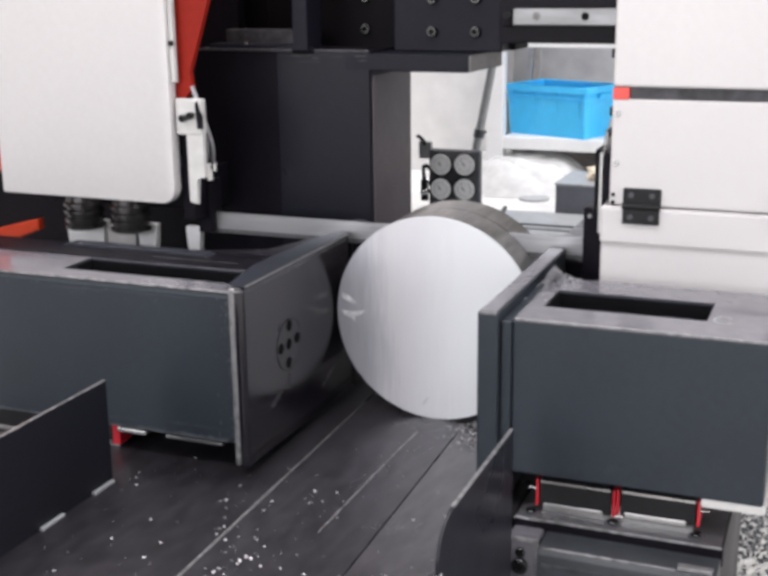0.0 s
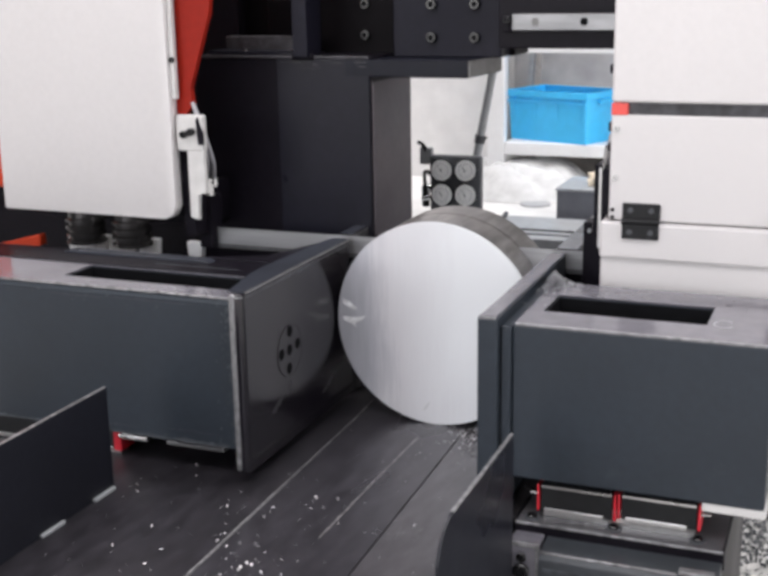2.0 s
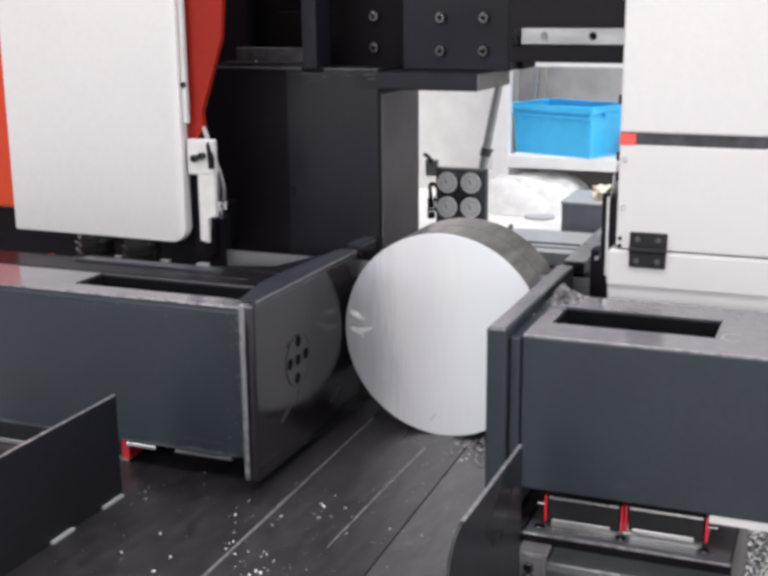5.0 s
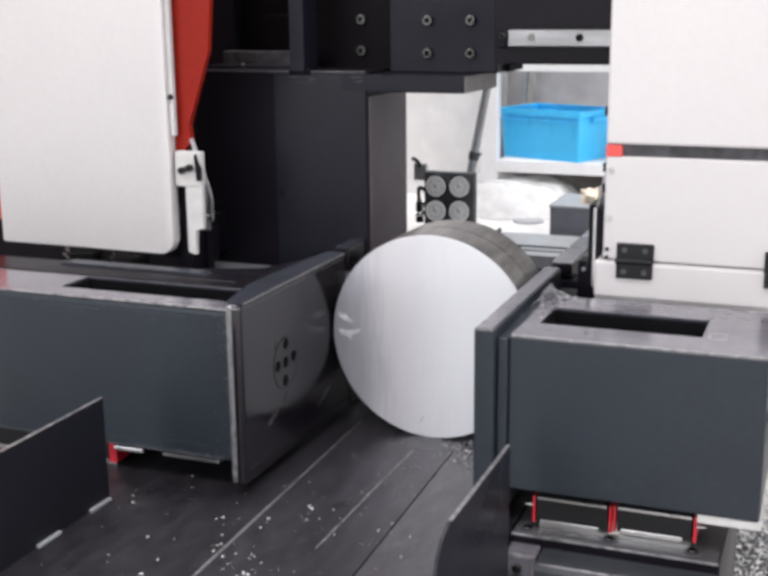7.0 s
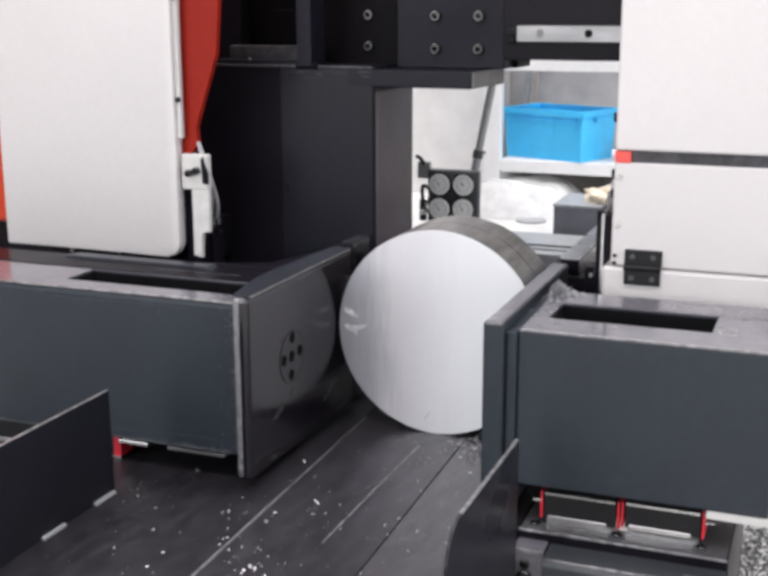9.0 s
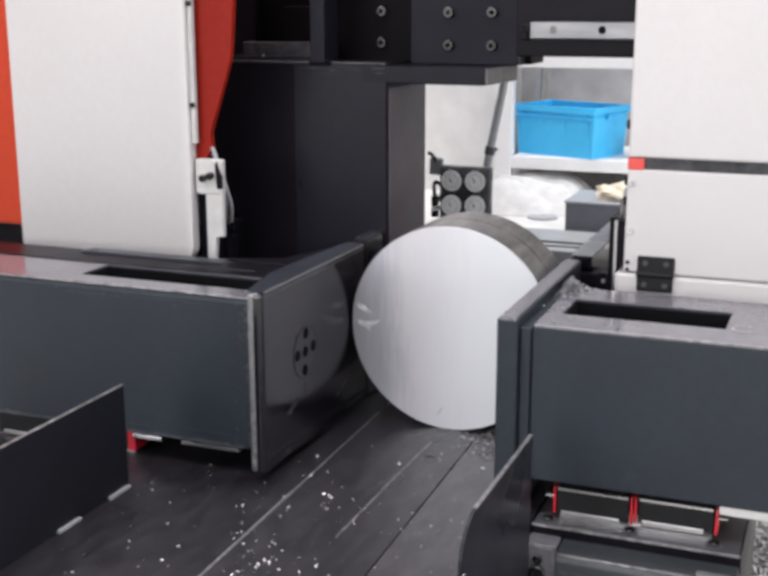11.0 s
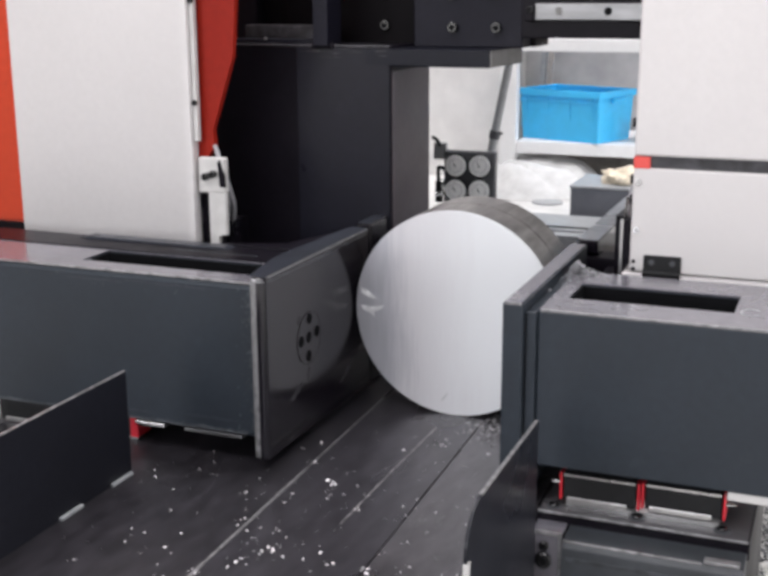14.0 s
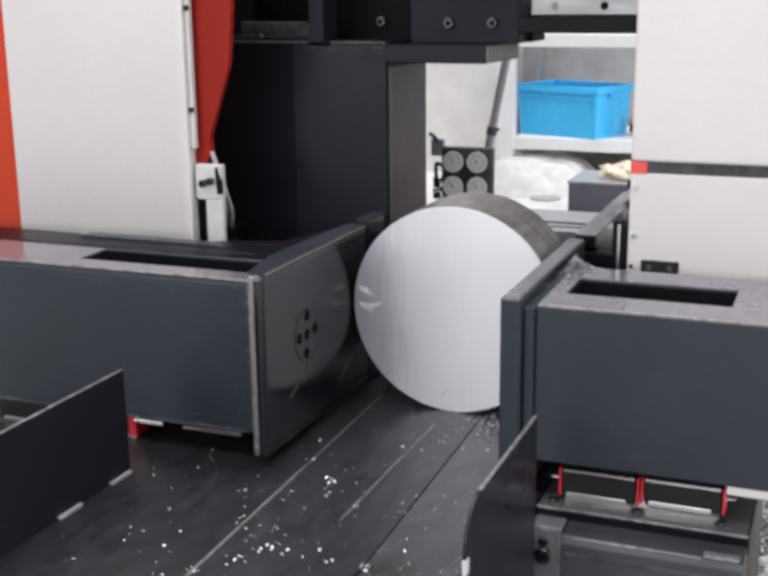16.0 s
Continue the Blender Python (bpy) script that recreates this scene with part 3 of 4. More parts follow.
for k in range(40):
    a0, a1 = 2 * math.pi * k / 40, 2 * math.pi * (k + 1) / 40
    gap.faces.new([gap.verts.new((-0.2289, -0.233 + r * math.cos(a), 0.2165 + r * math.sin(a))) for a, r in ((a0, 0.0537), (a0, 0.0544), (a1, 0.0544), (a1, 0.0537))])
bmesh.ops.remove_doubles(gap, verts=gap.verts, dist=0.0001)
part("insert_joint", gap, PIT, ins, "thin dark joint")
for dy, dz in ((0, 0), (0.003, 0.0385), (-0.003, -0.0385), (0.0375, 0.003), (-0.0355, 0.0)):
    y, z = -0.2345 + dy, 0.218 + dz
    smooth(part("bolt_hole", rod((-0.2296, y, z), (-0.2286, y, z), 0.0115, 16), PIT, ins))
# dried streaks and rub marks on the jaw face
rng = random.Random(5)
for y, z, ry, rz in ((-0.30, 0.118, 0.045, 0.010), (-0.235, 0.142, 0.012, 0.022), (-0.05, 0.085, 0.05, 0.008), (-0.275, 0.262, 0.010, 0.012)):
    pts = [(y + ry * math.cos(a) * rng.uniform(0.35, 1), z + rz * math.sin(a) * rng.uniform(0.35, 1) + 0.25 * ry * math.cos(a)) for a in np.linspace(0, 2 * math.pi, 19)[:-1]]
    part("rub_mark", prism(pts, "x", -0.2305, -0.22975), DUSTY, left_vise, "dull rub mark")
# ragged bare paint along the jaw's top edge
ys = [-0.405 + 0.475 * k / 60 for k in range(61)]
part("worn_rim", prism([(y, 0.3725) for y in ys] + [(y, 0.3712 - 0.006 * rng.random() ** 3) for y in reversed(ys)], "x", -0.2306, -0.2296), SCUFF, left_vise, "rubbed jaw rim")

# rear pair of jaws beyond the blade
rj = thing("rear_vise", (0.23, 0.13, 0.0), "dark grey rear vise jaw with scuffed top behind the blade", "vise", "rear vise jaws")
part("jaw", prism([(0.13, 0.381), (0.69, 0.381), (0.69, 0.318), (0.165, 0.318), (0.13, 0.355)], "x", 0.2285, 0.276, 0.003), JAW, rj)
part("jaw_foot", box(0.24, 0.36, 0.125, 0.20, -0.02, 0.345, 0.003), BLACK, rj)
part("jaw_foot", box(0.235, 0.27, 0.56, 0.68, -0.02, 0.318, 0.003), BLACK, rj)
part("jaw_top", box(0.231, 0.2735, 0.134, 0.687, 0.3808, 0.3822), JAWGREY, rj, "scuffed jaw top, paler than the jaw")
part("body", box(0.276, 0.62, 0.46, 0.66, -0.02, 0.19, 0.004), VISE, rj)
lj = thing("rear_vise", (-0.25, 0.13, 0.0), "dark grey rear vise jaw with scuffed top behind the blade", "vise", "rear vise jaws")
part("jaw", box(-0.280, -0.243, 0.13, 0.238, 0.004, 0.381, 0.005), JAW, lj)
part("jaw_top", box(-0.2755, -0.2475, 0.135, 0.233, 0.3808, 0.3822), RUBBED, lj, "scuffed jaw top, paler than the jaw")

# ---- the round bar ----
bar = thing("round_bar", (0, 0, 0), "thick round aluminium bar with bright sawn face, clamped between jaws", "metal bar")


def disc(y0, y1):
    bm = rod((0, y0, BAR_R), (0, y1, BAR_R), BAR_R, 160)
    bmesh.ops.bevel(bm, geom=[e for e in bm.edges if abs(e.verts[0].co.y - e.verts[1].co.y) < 1e-4], offset=0.0012, segments=2, affect="EDGES")
    return bm


smooth(part("skin", disc(0.003, 0.0985), ROUND, bar, "turned brownish-grey bar skin"))
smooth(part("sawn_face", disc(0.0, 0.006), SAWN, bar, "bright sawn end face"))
for pts in ([(-0.213, 0.268), (-0.196, 0.262), (-0.178, 0.247), (-0.186, 0.243), (-0.204, 0.252), (-0.212, 0.256)], [(-0.214, 0.228), (-0.19, 0.226), (-0.158, 0.232), (-0.168, 0.222), (-0.184, 0.214), (-0.181, 0.203), (-0.192, 0.212), (-0.21, 0.218)],
            [(-0.03, 0.030), (-0.016, 0.046), (-0.010, 0.054), (-0.014, 0.042), (-0.024, 0.028)]):
    part("smudge", prism(pts, "y", -0.0003, 0.001), SMUDGE, bar, "pale coolant smudge")
smooth(part("rest", disc(0.1015, 0.195), ROUND, bar))

# ---- side fences ----
fence = thing("side_fence", (-0.475, -0.522, 0.0), "dark sheet steel side fence standing on the bed", "fence", "side fences")
part("sheet", box(-0.479, -0.474, -1.45, -0.520, 0.0, 0.206, 0.0015), FENCE, fence)
part("rim", box(-0.4795, -0.4735, -1.449, -0.521, 0.2045, 0.2072, 0.001), EDGE, fence, "bare cut rim")
# two small pale strips where the fence meets the bed
for y in (-0.556, -0.712):
    part("tab", box(-0.474, -0.466, y - 0.035, y + 0.03, 0.0, 0.007, 0.002), GREYPAINT, fence, "small pale strip along the fence foot")
fence = thing("side_fence", (0.31, -0.47, -0.3), "dark sheet steel side fence with rounded front corner", "fence", "side fences")
cor = [(-0.87 + 0.07 - 0.07 * math.sin(a), 0.135 + 0.065 * math.cos(a)) for a in np.linspace(0, math.pi / 2, 9)]
part("sheet", prism([(-0.483, -0.5)] + [(-0.483, 0.2)] + cor + [(-0.87, -0.5)], "x", 0.305, 0.31), FENCE, fence)
part("worn_corner", box(0.3042, 0.3108, -0.8715, -0.855, 0.10, 0.125, 0.002), WHITEDULL, fence, "chipped pale corner")
part("rim", prism([(-0.484, 0.1985), (-0.484, 0.2012), (-0.80, 0.2012), (-0.80, 0.1985)], "x", 0.3045, 0.3105), EDGE, fence, "bare cut rim")

# ---- fixed portal behind the blade ----
portal = thing("machine_portal", (-0.45, 0.3, 0.0), "black painted steel machine column with overhanging plate", "machine frame")
part("column", prism([(-0.70, 0.0), (-0.70, 0.772), (-0.236, 0.772), (-0.236, 0.0)], "y", 0.245, 0.50, 0.004), BLACK, portal)
part("column_front", box(-0.475, -0.239, 0.2405, 0.246, 0.0, 0.768, 0.002), BLUEBLACK, portal, "blue-black column face")
part("top_weld", box(-0.695, -0.24, 0.2395, 0.248, 0.768, 0.7745, 0.002), DUSTY, portal, "scuffed weld bead")
part("column_flank", box(-0.236, -0.2335, 0.249, 0.496, 0.01, 0.715), FLANK, portal, "column flank, grey for its glancing reflection")
# scuffed paint along the column's head, ragged below
rng = random.Random(14)
for k in range(12):
    x, z, rx, rz = rng.uniform(-0.45, -0.25), rng.uniform(0.742, 0.766), rng.uniform(0.008, 0.035), rng.uniform(0.001, 0.003)
    rx = min(rx, -0.241 - x)
    pts = [(x + rx * math.cos(a) * rng.uniform(0.6, 1), z + rz * math.sin(a) * rng.uniform(0.4, 1)) for a in np.linspace(0, 2 * math.pi, 17)[:-1]]
    part("smear", prism(pts, "y", 0.2402, 0.2407), SMEAR if k % 3 else DUSTY, portal, "rubbed streak at the column head")
part("rear_body", box(-1.6, -0.70, 0.48, 0.7, -0.5, 1.8, 0.004), BLACK, portal)
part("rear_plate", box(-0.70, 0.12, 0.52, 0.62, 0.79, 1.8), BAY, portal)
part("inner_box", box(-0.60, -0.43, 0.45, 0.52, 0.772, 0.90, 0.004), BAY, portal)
part("top_plate", prism([(-0.30, 0.2403), (-0.002, 0.2403), (0.0125, 0.452), (-0.30, 0.452)], "z", 0.727, 0.767, 0.003), PLATE, portal, "thick black overhanging plate")
part("plate_end", prism([(-0.0022, 0.243), (0.0008, 0.243), (0.0148, 0.448), (0.0118, 0.448)], "z", 0.7295, 0.7645), PLATE_END, portal, "grey plate end, paler than the plate front")
part("rib", box(-0.421, -0.384, 0.22, 0.30, 0.772, 1.8, 0.002), RIB, portal, "blue-black upright rib")
part("rib_foot", box(-0.432, -0.376, 0.232, 0.252, 0.764, 0.781, 0.006), BLACK, portal, "weld at the rib's foot")
part("ledge", box(-0.66, -0.421, 0.25, 0.30, 0.772, 0.784, 0.002), BLUEBLACK, portal)
part("ledge_strip", box(-0.64, -0.421, 0.30, 0.33, 0.772, 0.816, 0.003), DUSTY, portal, "paler raised strip")
smooth(part("ledge_screw", rod((-0.557, 0.2475, 0.786), (-0.557, 0.2535, 0.786), 0.004, 10), CHROME, portal))
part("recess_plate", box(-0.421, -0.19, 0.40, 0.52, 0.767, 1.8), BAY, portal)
part("bolted_plate", box(-0.213, 0.048, 0.33, 0.40, 0.7672, 0.934, 0.003), RIB, portal, "blue-black bolted plate")
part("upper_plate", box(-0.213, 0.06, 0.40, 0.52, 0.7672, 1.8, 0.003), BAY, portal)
for z in (0.812, 0.886):
    for x in (-0.117, -0.0135):
        hex_socket_bolt((x, 0.33, z), (0, -1, 0), 0.0125, 0.012, portal, BOLT)
    hex_socket_bolt((-0.3105, 0.40, z + 0.002), (0, -1, 0), 0.0125, 0.012, portal, BOLT)
beam = thing("guide_beam", (0.08, 0.22, 0.8), "black guide beam carrying a drilled bright steel rail", "machine frame")
part("beam", box(0.072, 1.5, 0.222, 0.53, 0.794, 1.05, 0.003), BLACK, beam)
rl = part("rail", box(0.107, 1.5, 0.2, 0.222, 0.8315, 0.8675, 0.003), DULLSTEEL, beam, "bright drilled guide rail")
for k in range(8):
    x = 0.159 + 0.104 * k
    smooth(part("rail_hole", rod((x, 0.1993, 0.851), (x, 0.202, 0.851), 0.0085, 20), PLATE_END if k == 0 else PIT, rl, "grey plugged hole" if k == 0 else ""))
part("rail_stop", box(0.086, 0.106, 0.198, 0.222, 0.829, 0.864, 0.004), BLACK, beam)
hex_socket_bolt((0.099, 0.198, 0.853), (-0.2, -1, 0.25), 0.0085, 0.008, beam, BOLT)

# ---- descending saw head ----
HEAD_BASE = (-0.4, 0.1, 0.4)
band_saw = thing("band_saw", HEAD_BASE, "cream-white and red band saw sinking through the bar", "band saw")


def rounded_cover(x0, x1, y0, y1, z0, z1, r):
    """A sheet cover with one rounded lower corner and soft edges."""
    arc = [(x1 - r + r * math.sin(a), z0 + r - r * math.cos(a)) for a in np.linspace(0, math.pi / 2, 7)]
    return prism([(x0, z1), (x0, z0)] + arc + [(x1, z1)], "y", y0, y1, 0.006)


cover = smooth(part("wheel_cover", rounded_cover(-1.09, -0.612, -0.02, 0.013, 0.444, 2.0, 0.03), WHITE, band_saw, "cream-white sheet metal wheel cover"))
part("cover_lip", box(-0.6115, -0.600, -0.008, 0.006, 0.714, 2.0, 0.002), WHITEDULL, cover)
for z in (0.80, 1.02, 1.24):
    smooth(part("cover_screw", rod((-0.6045, -0.013, z), (-0.6045, -0.007, z), 0.006, 14), RUBBER, cover))
part("frame_plate", prism([(-0.625, 0.607), (-0.605, 0.607), (-0.59, 0.68), (-0.572, 0.70), (-0.577, 0.737), (-0.546, 0.822), (-0.519, 0.90), (-0.509, 1.016), (-0.495, 1.25), (-0.49, 2.0), (-0.625, 2.0)], "y", 0.015, 0.03, 0.001),
     RED, band_saw, "red painted frame plate")
part("frame_box", box(-1.9, -1.125, 0.10, 0.4, 0.47, 2.0, 0.01), ORANGE, band_saw, "orange-red frame")
part("frame_flange", prism([(-1.5, 0.25), (-1.5, 0.17), (-1.09, 0.327), (-1.09, 0.356)], "y", 0.10, 0.125, 0.003), ORANGE, band_saw, "orange-red lower flange")
br = part("guide_bracket", box(-0.608, -0.541, -0.004, 0.018, 0.599, 0.679, 0.004), WHITEDULL, band_saw, "white guide bracket")
for x, z in ((-0.585, 0.637), (-0.566, 0.643)):
    hex_socket_bolt((x, -0.004, z), (0, -1, 0), 0.0085, 0.013, br, BOLT)
part("bracket_slot", prism([(-0.556, 0.668), (-0.552, 0.614), (-0.5395, 0.614), (-0.5395, 0.640), (-0.550, 0.676)], "y", -0.006, 0.0), BLACK, br, "dark slot")
part("guide_arm", prism([(-0.584, 0.60), (-0.584, 0.448), (-0.563, 0.442), (-0.563, 0.503), (-0.541, 0.503), (-0.541, 0.60)], "y", -0.002, 0.012, 0.0025), WHITEDULL, band_saw, "white guide arm")
part("guide_back", box(-0.612, -0.586, 0.02, 0.09, 0.40, 0.60), BLACK, band_saw)
part("guide_block", box(-0.610, -0.575, 0.075, 0.125, 0.36, 0.484, 0.003), BLACK, band_saw, "black blade guide")
part("guide_slot", box(-0.5905, -0.586, 0.0735, 0.0755, 0.412, 0.462, 0.001), STEEL, band_saw)
smooth(part("guide_screw", rod((-0.588, 0.072, 0.470), (-0.588, 0.0755, 0.470), 0.006, 14), CHROME, band_saw))
smooth(part("hose", tube([(-0.572, 0.014, 0.706), (-0.566, 0.016, 0.688), (-0.559, 0.02, 0.660), (-0.549, 0.03, 0.612), (-0.551, 0.055, 0.566), (-0.569, 0.085, 0.520)], 0.0048), HOSE, band_saw, "clear coolant hose"))
smooth(part("hose", tube([(-0.572, 0.016, 0.700), (-0.563, 0.018, 0.658), (-0.553, 0.024, 0.612), (-0.558, 0.045, 0.566), (-0.584, 0.085, 0.520)], 0.0035), HOSE, band_saw, "thin clear hose"))
part("hose_fitting", rod((-0.580, 0.088, 0.524), (-0.580, 0.088, 0.484), 0.012, 6), CHROME, band_saw, "chrome hose fitting")
smooth(part("hose_clip", rod((-0.598, 0.085, 0.512), (-0.565, 0.085, 0.516), 0.0055, 10), CHROME, band_saw))
part("hose_nut", rod((-0.566, 0.086, 0.506), (-0.566, 0.086, 0.526), 0.0075, 6), CHROME, band_saw)
for x in (-0.924, -0.793):
    bm = bmesh.new()
    outline = []
    for k in range(4):
        outline += [(0.042, 0.352 + 0.018 * k), (0.049, 0.355 + 0.018 * k), (0.049, 0.362 + 0.018 * k), (0.042, 0.365 + 0.018 * k)]
    outline += [(0.042, 0.46)]
    rings = [[bm.verts.new((x + r * math.cos(2 * math.pi * i / 32), 0.07 + r * math.sin(2 * math.pi * i / 32), z)) for i in range(32)] for r, z in outline]
    for p, q in zip(rings, rings[1:]):
        for i in range(32):
            bm.faces.new((p[i], p[(i + 1) % 32], q[(i + 1) % 32], q[i]))
    bm.faces.new(rings[0])
    smooth(part("pulley", bm, PULLEY, band_saw, "dark grooved pulley"))
# Most plates take the brighter white in place of light from behind.
for x0, x1 in ((-1.005, -0.89), (-0.888, -0.80), (-0.798, -0.742), (-0.662, -0.62)):
    part("pulley_plate", prism([(x0 + 0.01, 0.25), (x0, 0.365), (x1, 0.365), (x1 - 0.012, 0.25)], "y", 0.10, 0.12, 0.002), WHITEDULL if x0 == -0.888 else RACKWHITE, band_saw, "white plate under the pulley")
part("under_frame", box(-1.1, -0.62, 0.13, 0.3, 0.40, 0.5, 0.004), BLACK, band_saw)
part("blade", box(-0.60, 0.34, 0.0993, 0.1007, 0.366, 0.406), BLADE, band_saw, "wide bare steel saw blade")
part("tooth_edge", box(-0.60, 0.34, 0.0990, 0.1010, 0.357, 0.3665), TOOTH, band_saw, "dark toothed edge blurred by speed")
# right side
part("guide_block", box(0.299, 0.329, 0.075, 0.125, 0.31, 0.474, 0.003), BLACK, band_saw, "black blade guide")
smooth(part("guide_screw", rod((0.312, 0.0735, 0.457), (0.312, 0.076, 0.457), 0.0042, 14), GREYPAINT, band_saw))
part("guide_back", box(0.329, 0.352, 0.03, 0.12, 0.30, 0.60), BLACK, band_saw)
c2 = part("wheel_cover", box(0.368, 1.6, -0.02, 0.14, 0.729, 2.0, 0.005), WHITE, band_saw, "cream-white sheet metal wheel cover")
part("cover_gap", box(0.385, 1.59, -0.012, 0.13, 0.703, 0.731), DUSTY, c2, "black gap strip")
part("cover_mark", box(0.368, 0.399, -0.021, 0.0, 0.7055, 0.7275, 0.001), MARK, c2, "coral-red block")
c3 = part("wheel_cover", box(0.368, 1.6, -0.02, 0.14, 0.502, 0.706, 0.004), WHITE, band_saw, "cream-white hinged cover panel")
part("cover_sill", box(0.353, 1.6, -0.026, 0.12, 0.425, 0.4995, 0.006), WHITE, band_saw, "cream-white cover sill")
part("cover_skirt", box(0.354, 1.6, -0.018, 0.12, 0.30, 0.427, 0.005), WHITE, band_saw, "cream-white cover skirt")
for z in (0.679, 0.585):
    smooth(part("cover_screw", rod((0.379, -0.0245, z), (0.379, -0.019, z), 0.0062, 14, 0.0062), CHROME, c3))
for z, s in ((0.522, 0.004), (0.507, 0.004)):
    smooth(part("cover_screw", rod((0.376, -0.0225, z), (0.376, -0.019, z), s, 12), BLACK, c3))
for x in (0.396, 0.674):
    h = part("hinge", box(x, x + 0.072, -0.0275, -0.019, 0.505, 0.537, 0.002), RUBBER, c3, "black butt hinge")
    part("hinge_leaf", box(x + 0.001, x + 0.071, -0.0335, -0.025, 0.468, 0.501, 0.002), RUBBER, h)
    smooth(part("hinge_pin", rod((x, -0.032, 0.503), (x + 0.072, -0.032, 0.503), 0.006, 14), RUBBER, h))
    for dx in (0.016, 0.056):
        for z, y in ((0.524, -0.0275), (0.482, -0.0335)):
            smooth(part("hinge_screw", rod((x + dx, y - 0.0015, z), (x + dx, y, z), 0.0055, 12), GREYBOX, h))
for z in (0.79, 0.68, 0.64):
    part("side_clip", box(0.359, 0.368, 0.0, 0.02, z - 0.009, z + 0.009, 0.002), BLACK, band_saw)
part("side_slot", box(0.3535, 0.3675, -0.006, 0.03, 0.51, 0.60, 0.001), BLACK, band_saw)
smooth(part("coolant_pipe", tube([(0.358, 0.05, 0.66), (0.348, 0.05, 0.60), (0.34, 0.06, 0.52), (0.335, 0.065, 0.47)], 0.006), HOSE, band_saw, "bare coolant pipe"))
smooth(part("coolant_pipe", tube([(0.352, 0.03, 0.64), (0.345, 0.035, 0.58), (0.333, 0.05, 0.50), (0.322, 0.06, 0.46)], 0.004), CHROME, band_saw, "thin bright pipe"))
part("pipe_clamp", box(0.3445, 0.3505, -0.004, 0.0, 0.44, 0.60, 0.001), STEEL, band_saw, "bright steel strip")

# ---- hoses at the outer end of the right vise ----
for pts in ([(0.70, -0.25, 0.315), (0.74, -0.26, 0.315), (0.80, -0.25, 0.30), (0.86, -0.2, 0.2), (0.88, -0.2, -0.1), (0.88, -0.2, -0.54)],
            [(0.70, -0.31, 0.243), (0.725, -0.315, 0.238), (0.748, -0.315, 0.20), (0.752, -0.315, 0.10), (0.735, -0.31, -0.1), (0.73, -0.31, -0.54)]):
    smooth(solid("hydraulic_hose", tube(pts, 0.0095), RUBBER, "black rubber hydraulic hose hanging from the vise", "hose", "", "hydraulic hoses"))

# ---- behind the machine ----
gp = thing("gauge_panel", (-0.35, 1.2, -0.55), "dark panel of four pressure gauges on a post", "gauge panel")
part("panel", box(-0.434, -0.268, 1.2, 1.23, 0.215, 0.407, 0.004), GREYBOX, gp)
part("post", box(-0.37, -0.33, 1.23, 1.27, -0.55, 0.35, 0.003), GREYBOX, gp)
for x, z in ((-0.39, 0.363), (-0.312, 0.365), (-0.39, 0.285), (-0.312, 0.287)):
    g = smooth(part("gauge", rod((x, 1.2, z), (x, 1.184, z), 0.0368, 32), CHROME, gp, "round chrome pressure gauge"))
    part("dial", rod((x, 1.1845, z), (x, 1.1832, z), 0.033, 32), DIAL, g, "white dial")
    part("dial_ring", rod((x, 1.1835, z), (x, 1.1828, z), 0.0225, 32), HOSE, g)
    part("dial_centre", rod((x, 1.183, z), (x, 1.1824, z), 0.021, 32), DIAL, g)
    part("needle", prism([(x - 0.002, z - 0.004), (x + 0.002, z - 0.004), (x - 0.011, z + 0.016)], "y", 1.1815, 1.1825), RUBBER, g, "black needle")
smooth(part("valve", rod((-0.455, 1.215, 0.30), (-0.434, 1.215, 0.30), 0.012, 12), CHROME, gp, "small chrome valve"))
part("valve_body", box(-0.463, -0.445, 1.2, 1.23, 0.24, 0.31, 0.004), RUBBER, gp)
smooth(part("valve", rod((-0.462, 1.205, 0.265), (-0.436, 1.205, 0.272), 0.009, 12), CHROME, gp, "small chrome valve"))
smooth(part("hose", tube([(-0.446, 1.215, 0.24), (-0.456, 1.21, 0.33), (-0.452, 1.21, 0.352), (-0.436, 1.215, 0.345)], 0.006), RUBBER, gp, "short black hose"))
smooth(part("lever", tube([(-0.476, 1.207, 0.446), (-0.462, 1.205, 0.440), (-0.452, 1.205, 0.428), (-0.449, 1.205, 0.418)], 0.006), RUBBER, gp, "curved black lever"))
part("lever_arm", box(-0.474, -0.430, 1.212, 1.226, 0.375, 0.43, 0.004), GREYPAINT, gp, "pale lever bracket")
for x in (-0.39, -0.312):
    smooth(part("gauge_stub", rod((x, 1.19, 0.252), (x, 1.19, 0.238), 0.010, 12), CHROME, gp, "chrome stub under the gauge"))
sr = thing("leaning_tube", (-0.29, 1.25, 0.4), "grey steel tube rising from the gauge panel", "tube")
smooth(part("tube", rod((-0.292, 1.24, 0.405), (-0.235, 1.24, 0.70), 0.013, 16), GREYPAINT, sr))
smooth(part("collar", rod((-0.284, 1.24, 0.445), (-0.279, 1.24, 0.47), 0.017, 16), GREYBOX, sr))
part("thumb_screw", rod((-0.275, 1.24, 0.465), (-0.255, 1.235, 0.462), 0.005, 10), CHROME, sr)

table = thing("low_table", (-0.4, 1.9, -0.55), "pale low work table with a sheet and a box on it", "table")
part("tabletop", box(-1.3, 0.6, 1.36, 2.5, 0.11, 0.15, 0.004), BEIGE, table)
for x in (-1.25, 0.55):
    for y in (1.42, 2.44):
        part("leg", box(x - 0.025, x + 0.025, y - 0.025, y + 0.025, -0.55, 0.11, 0.003), GREYPAINT, table)

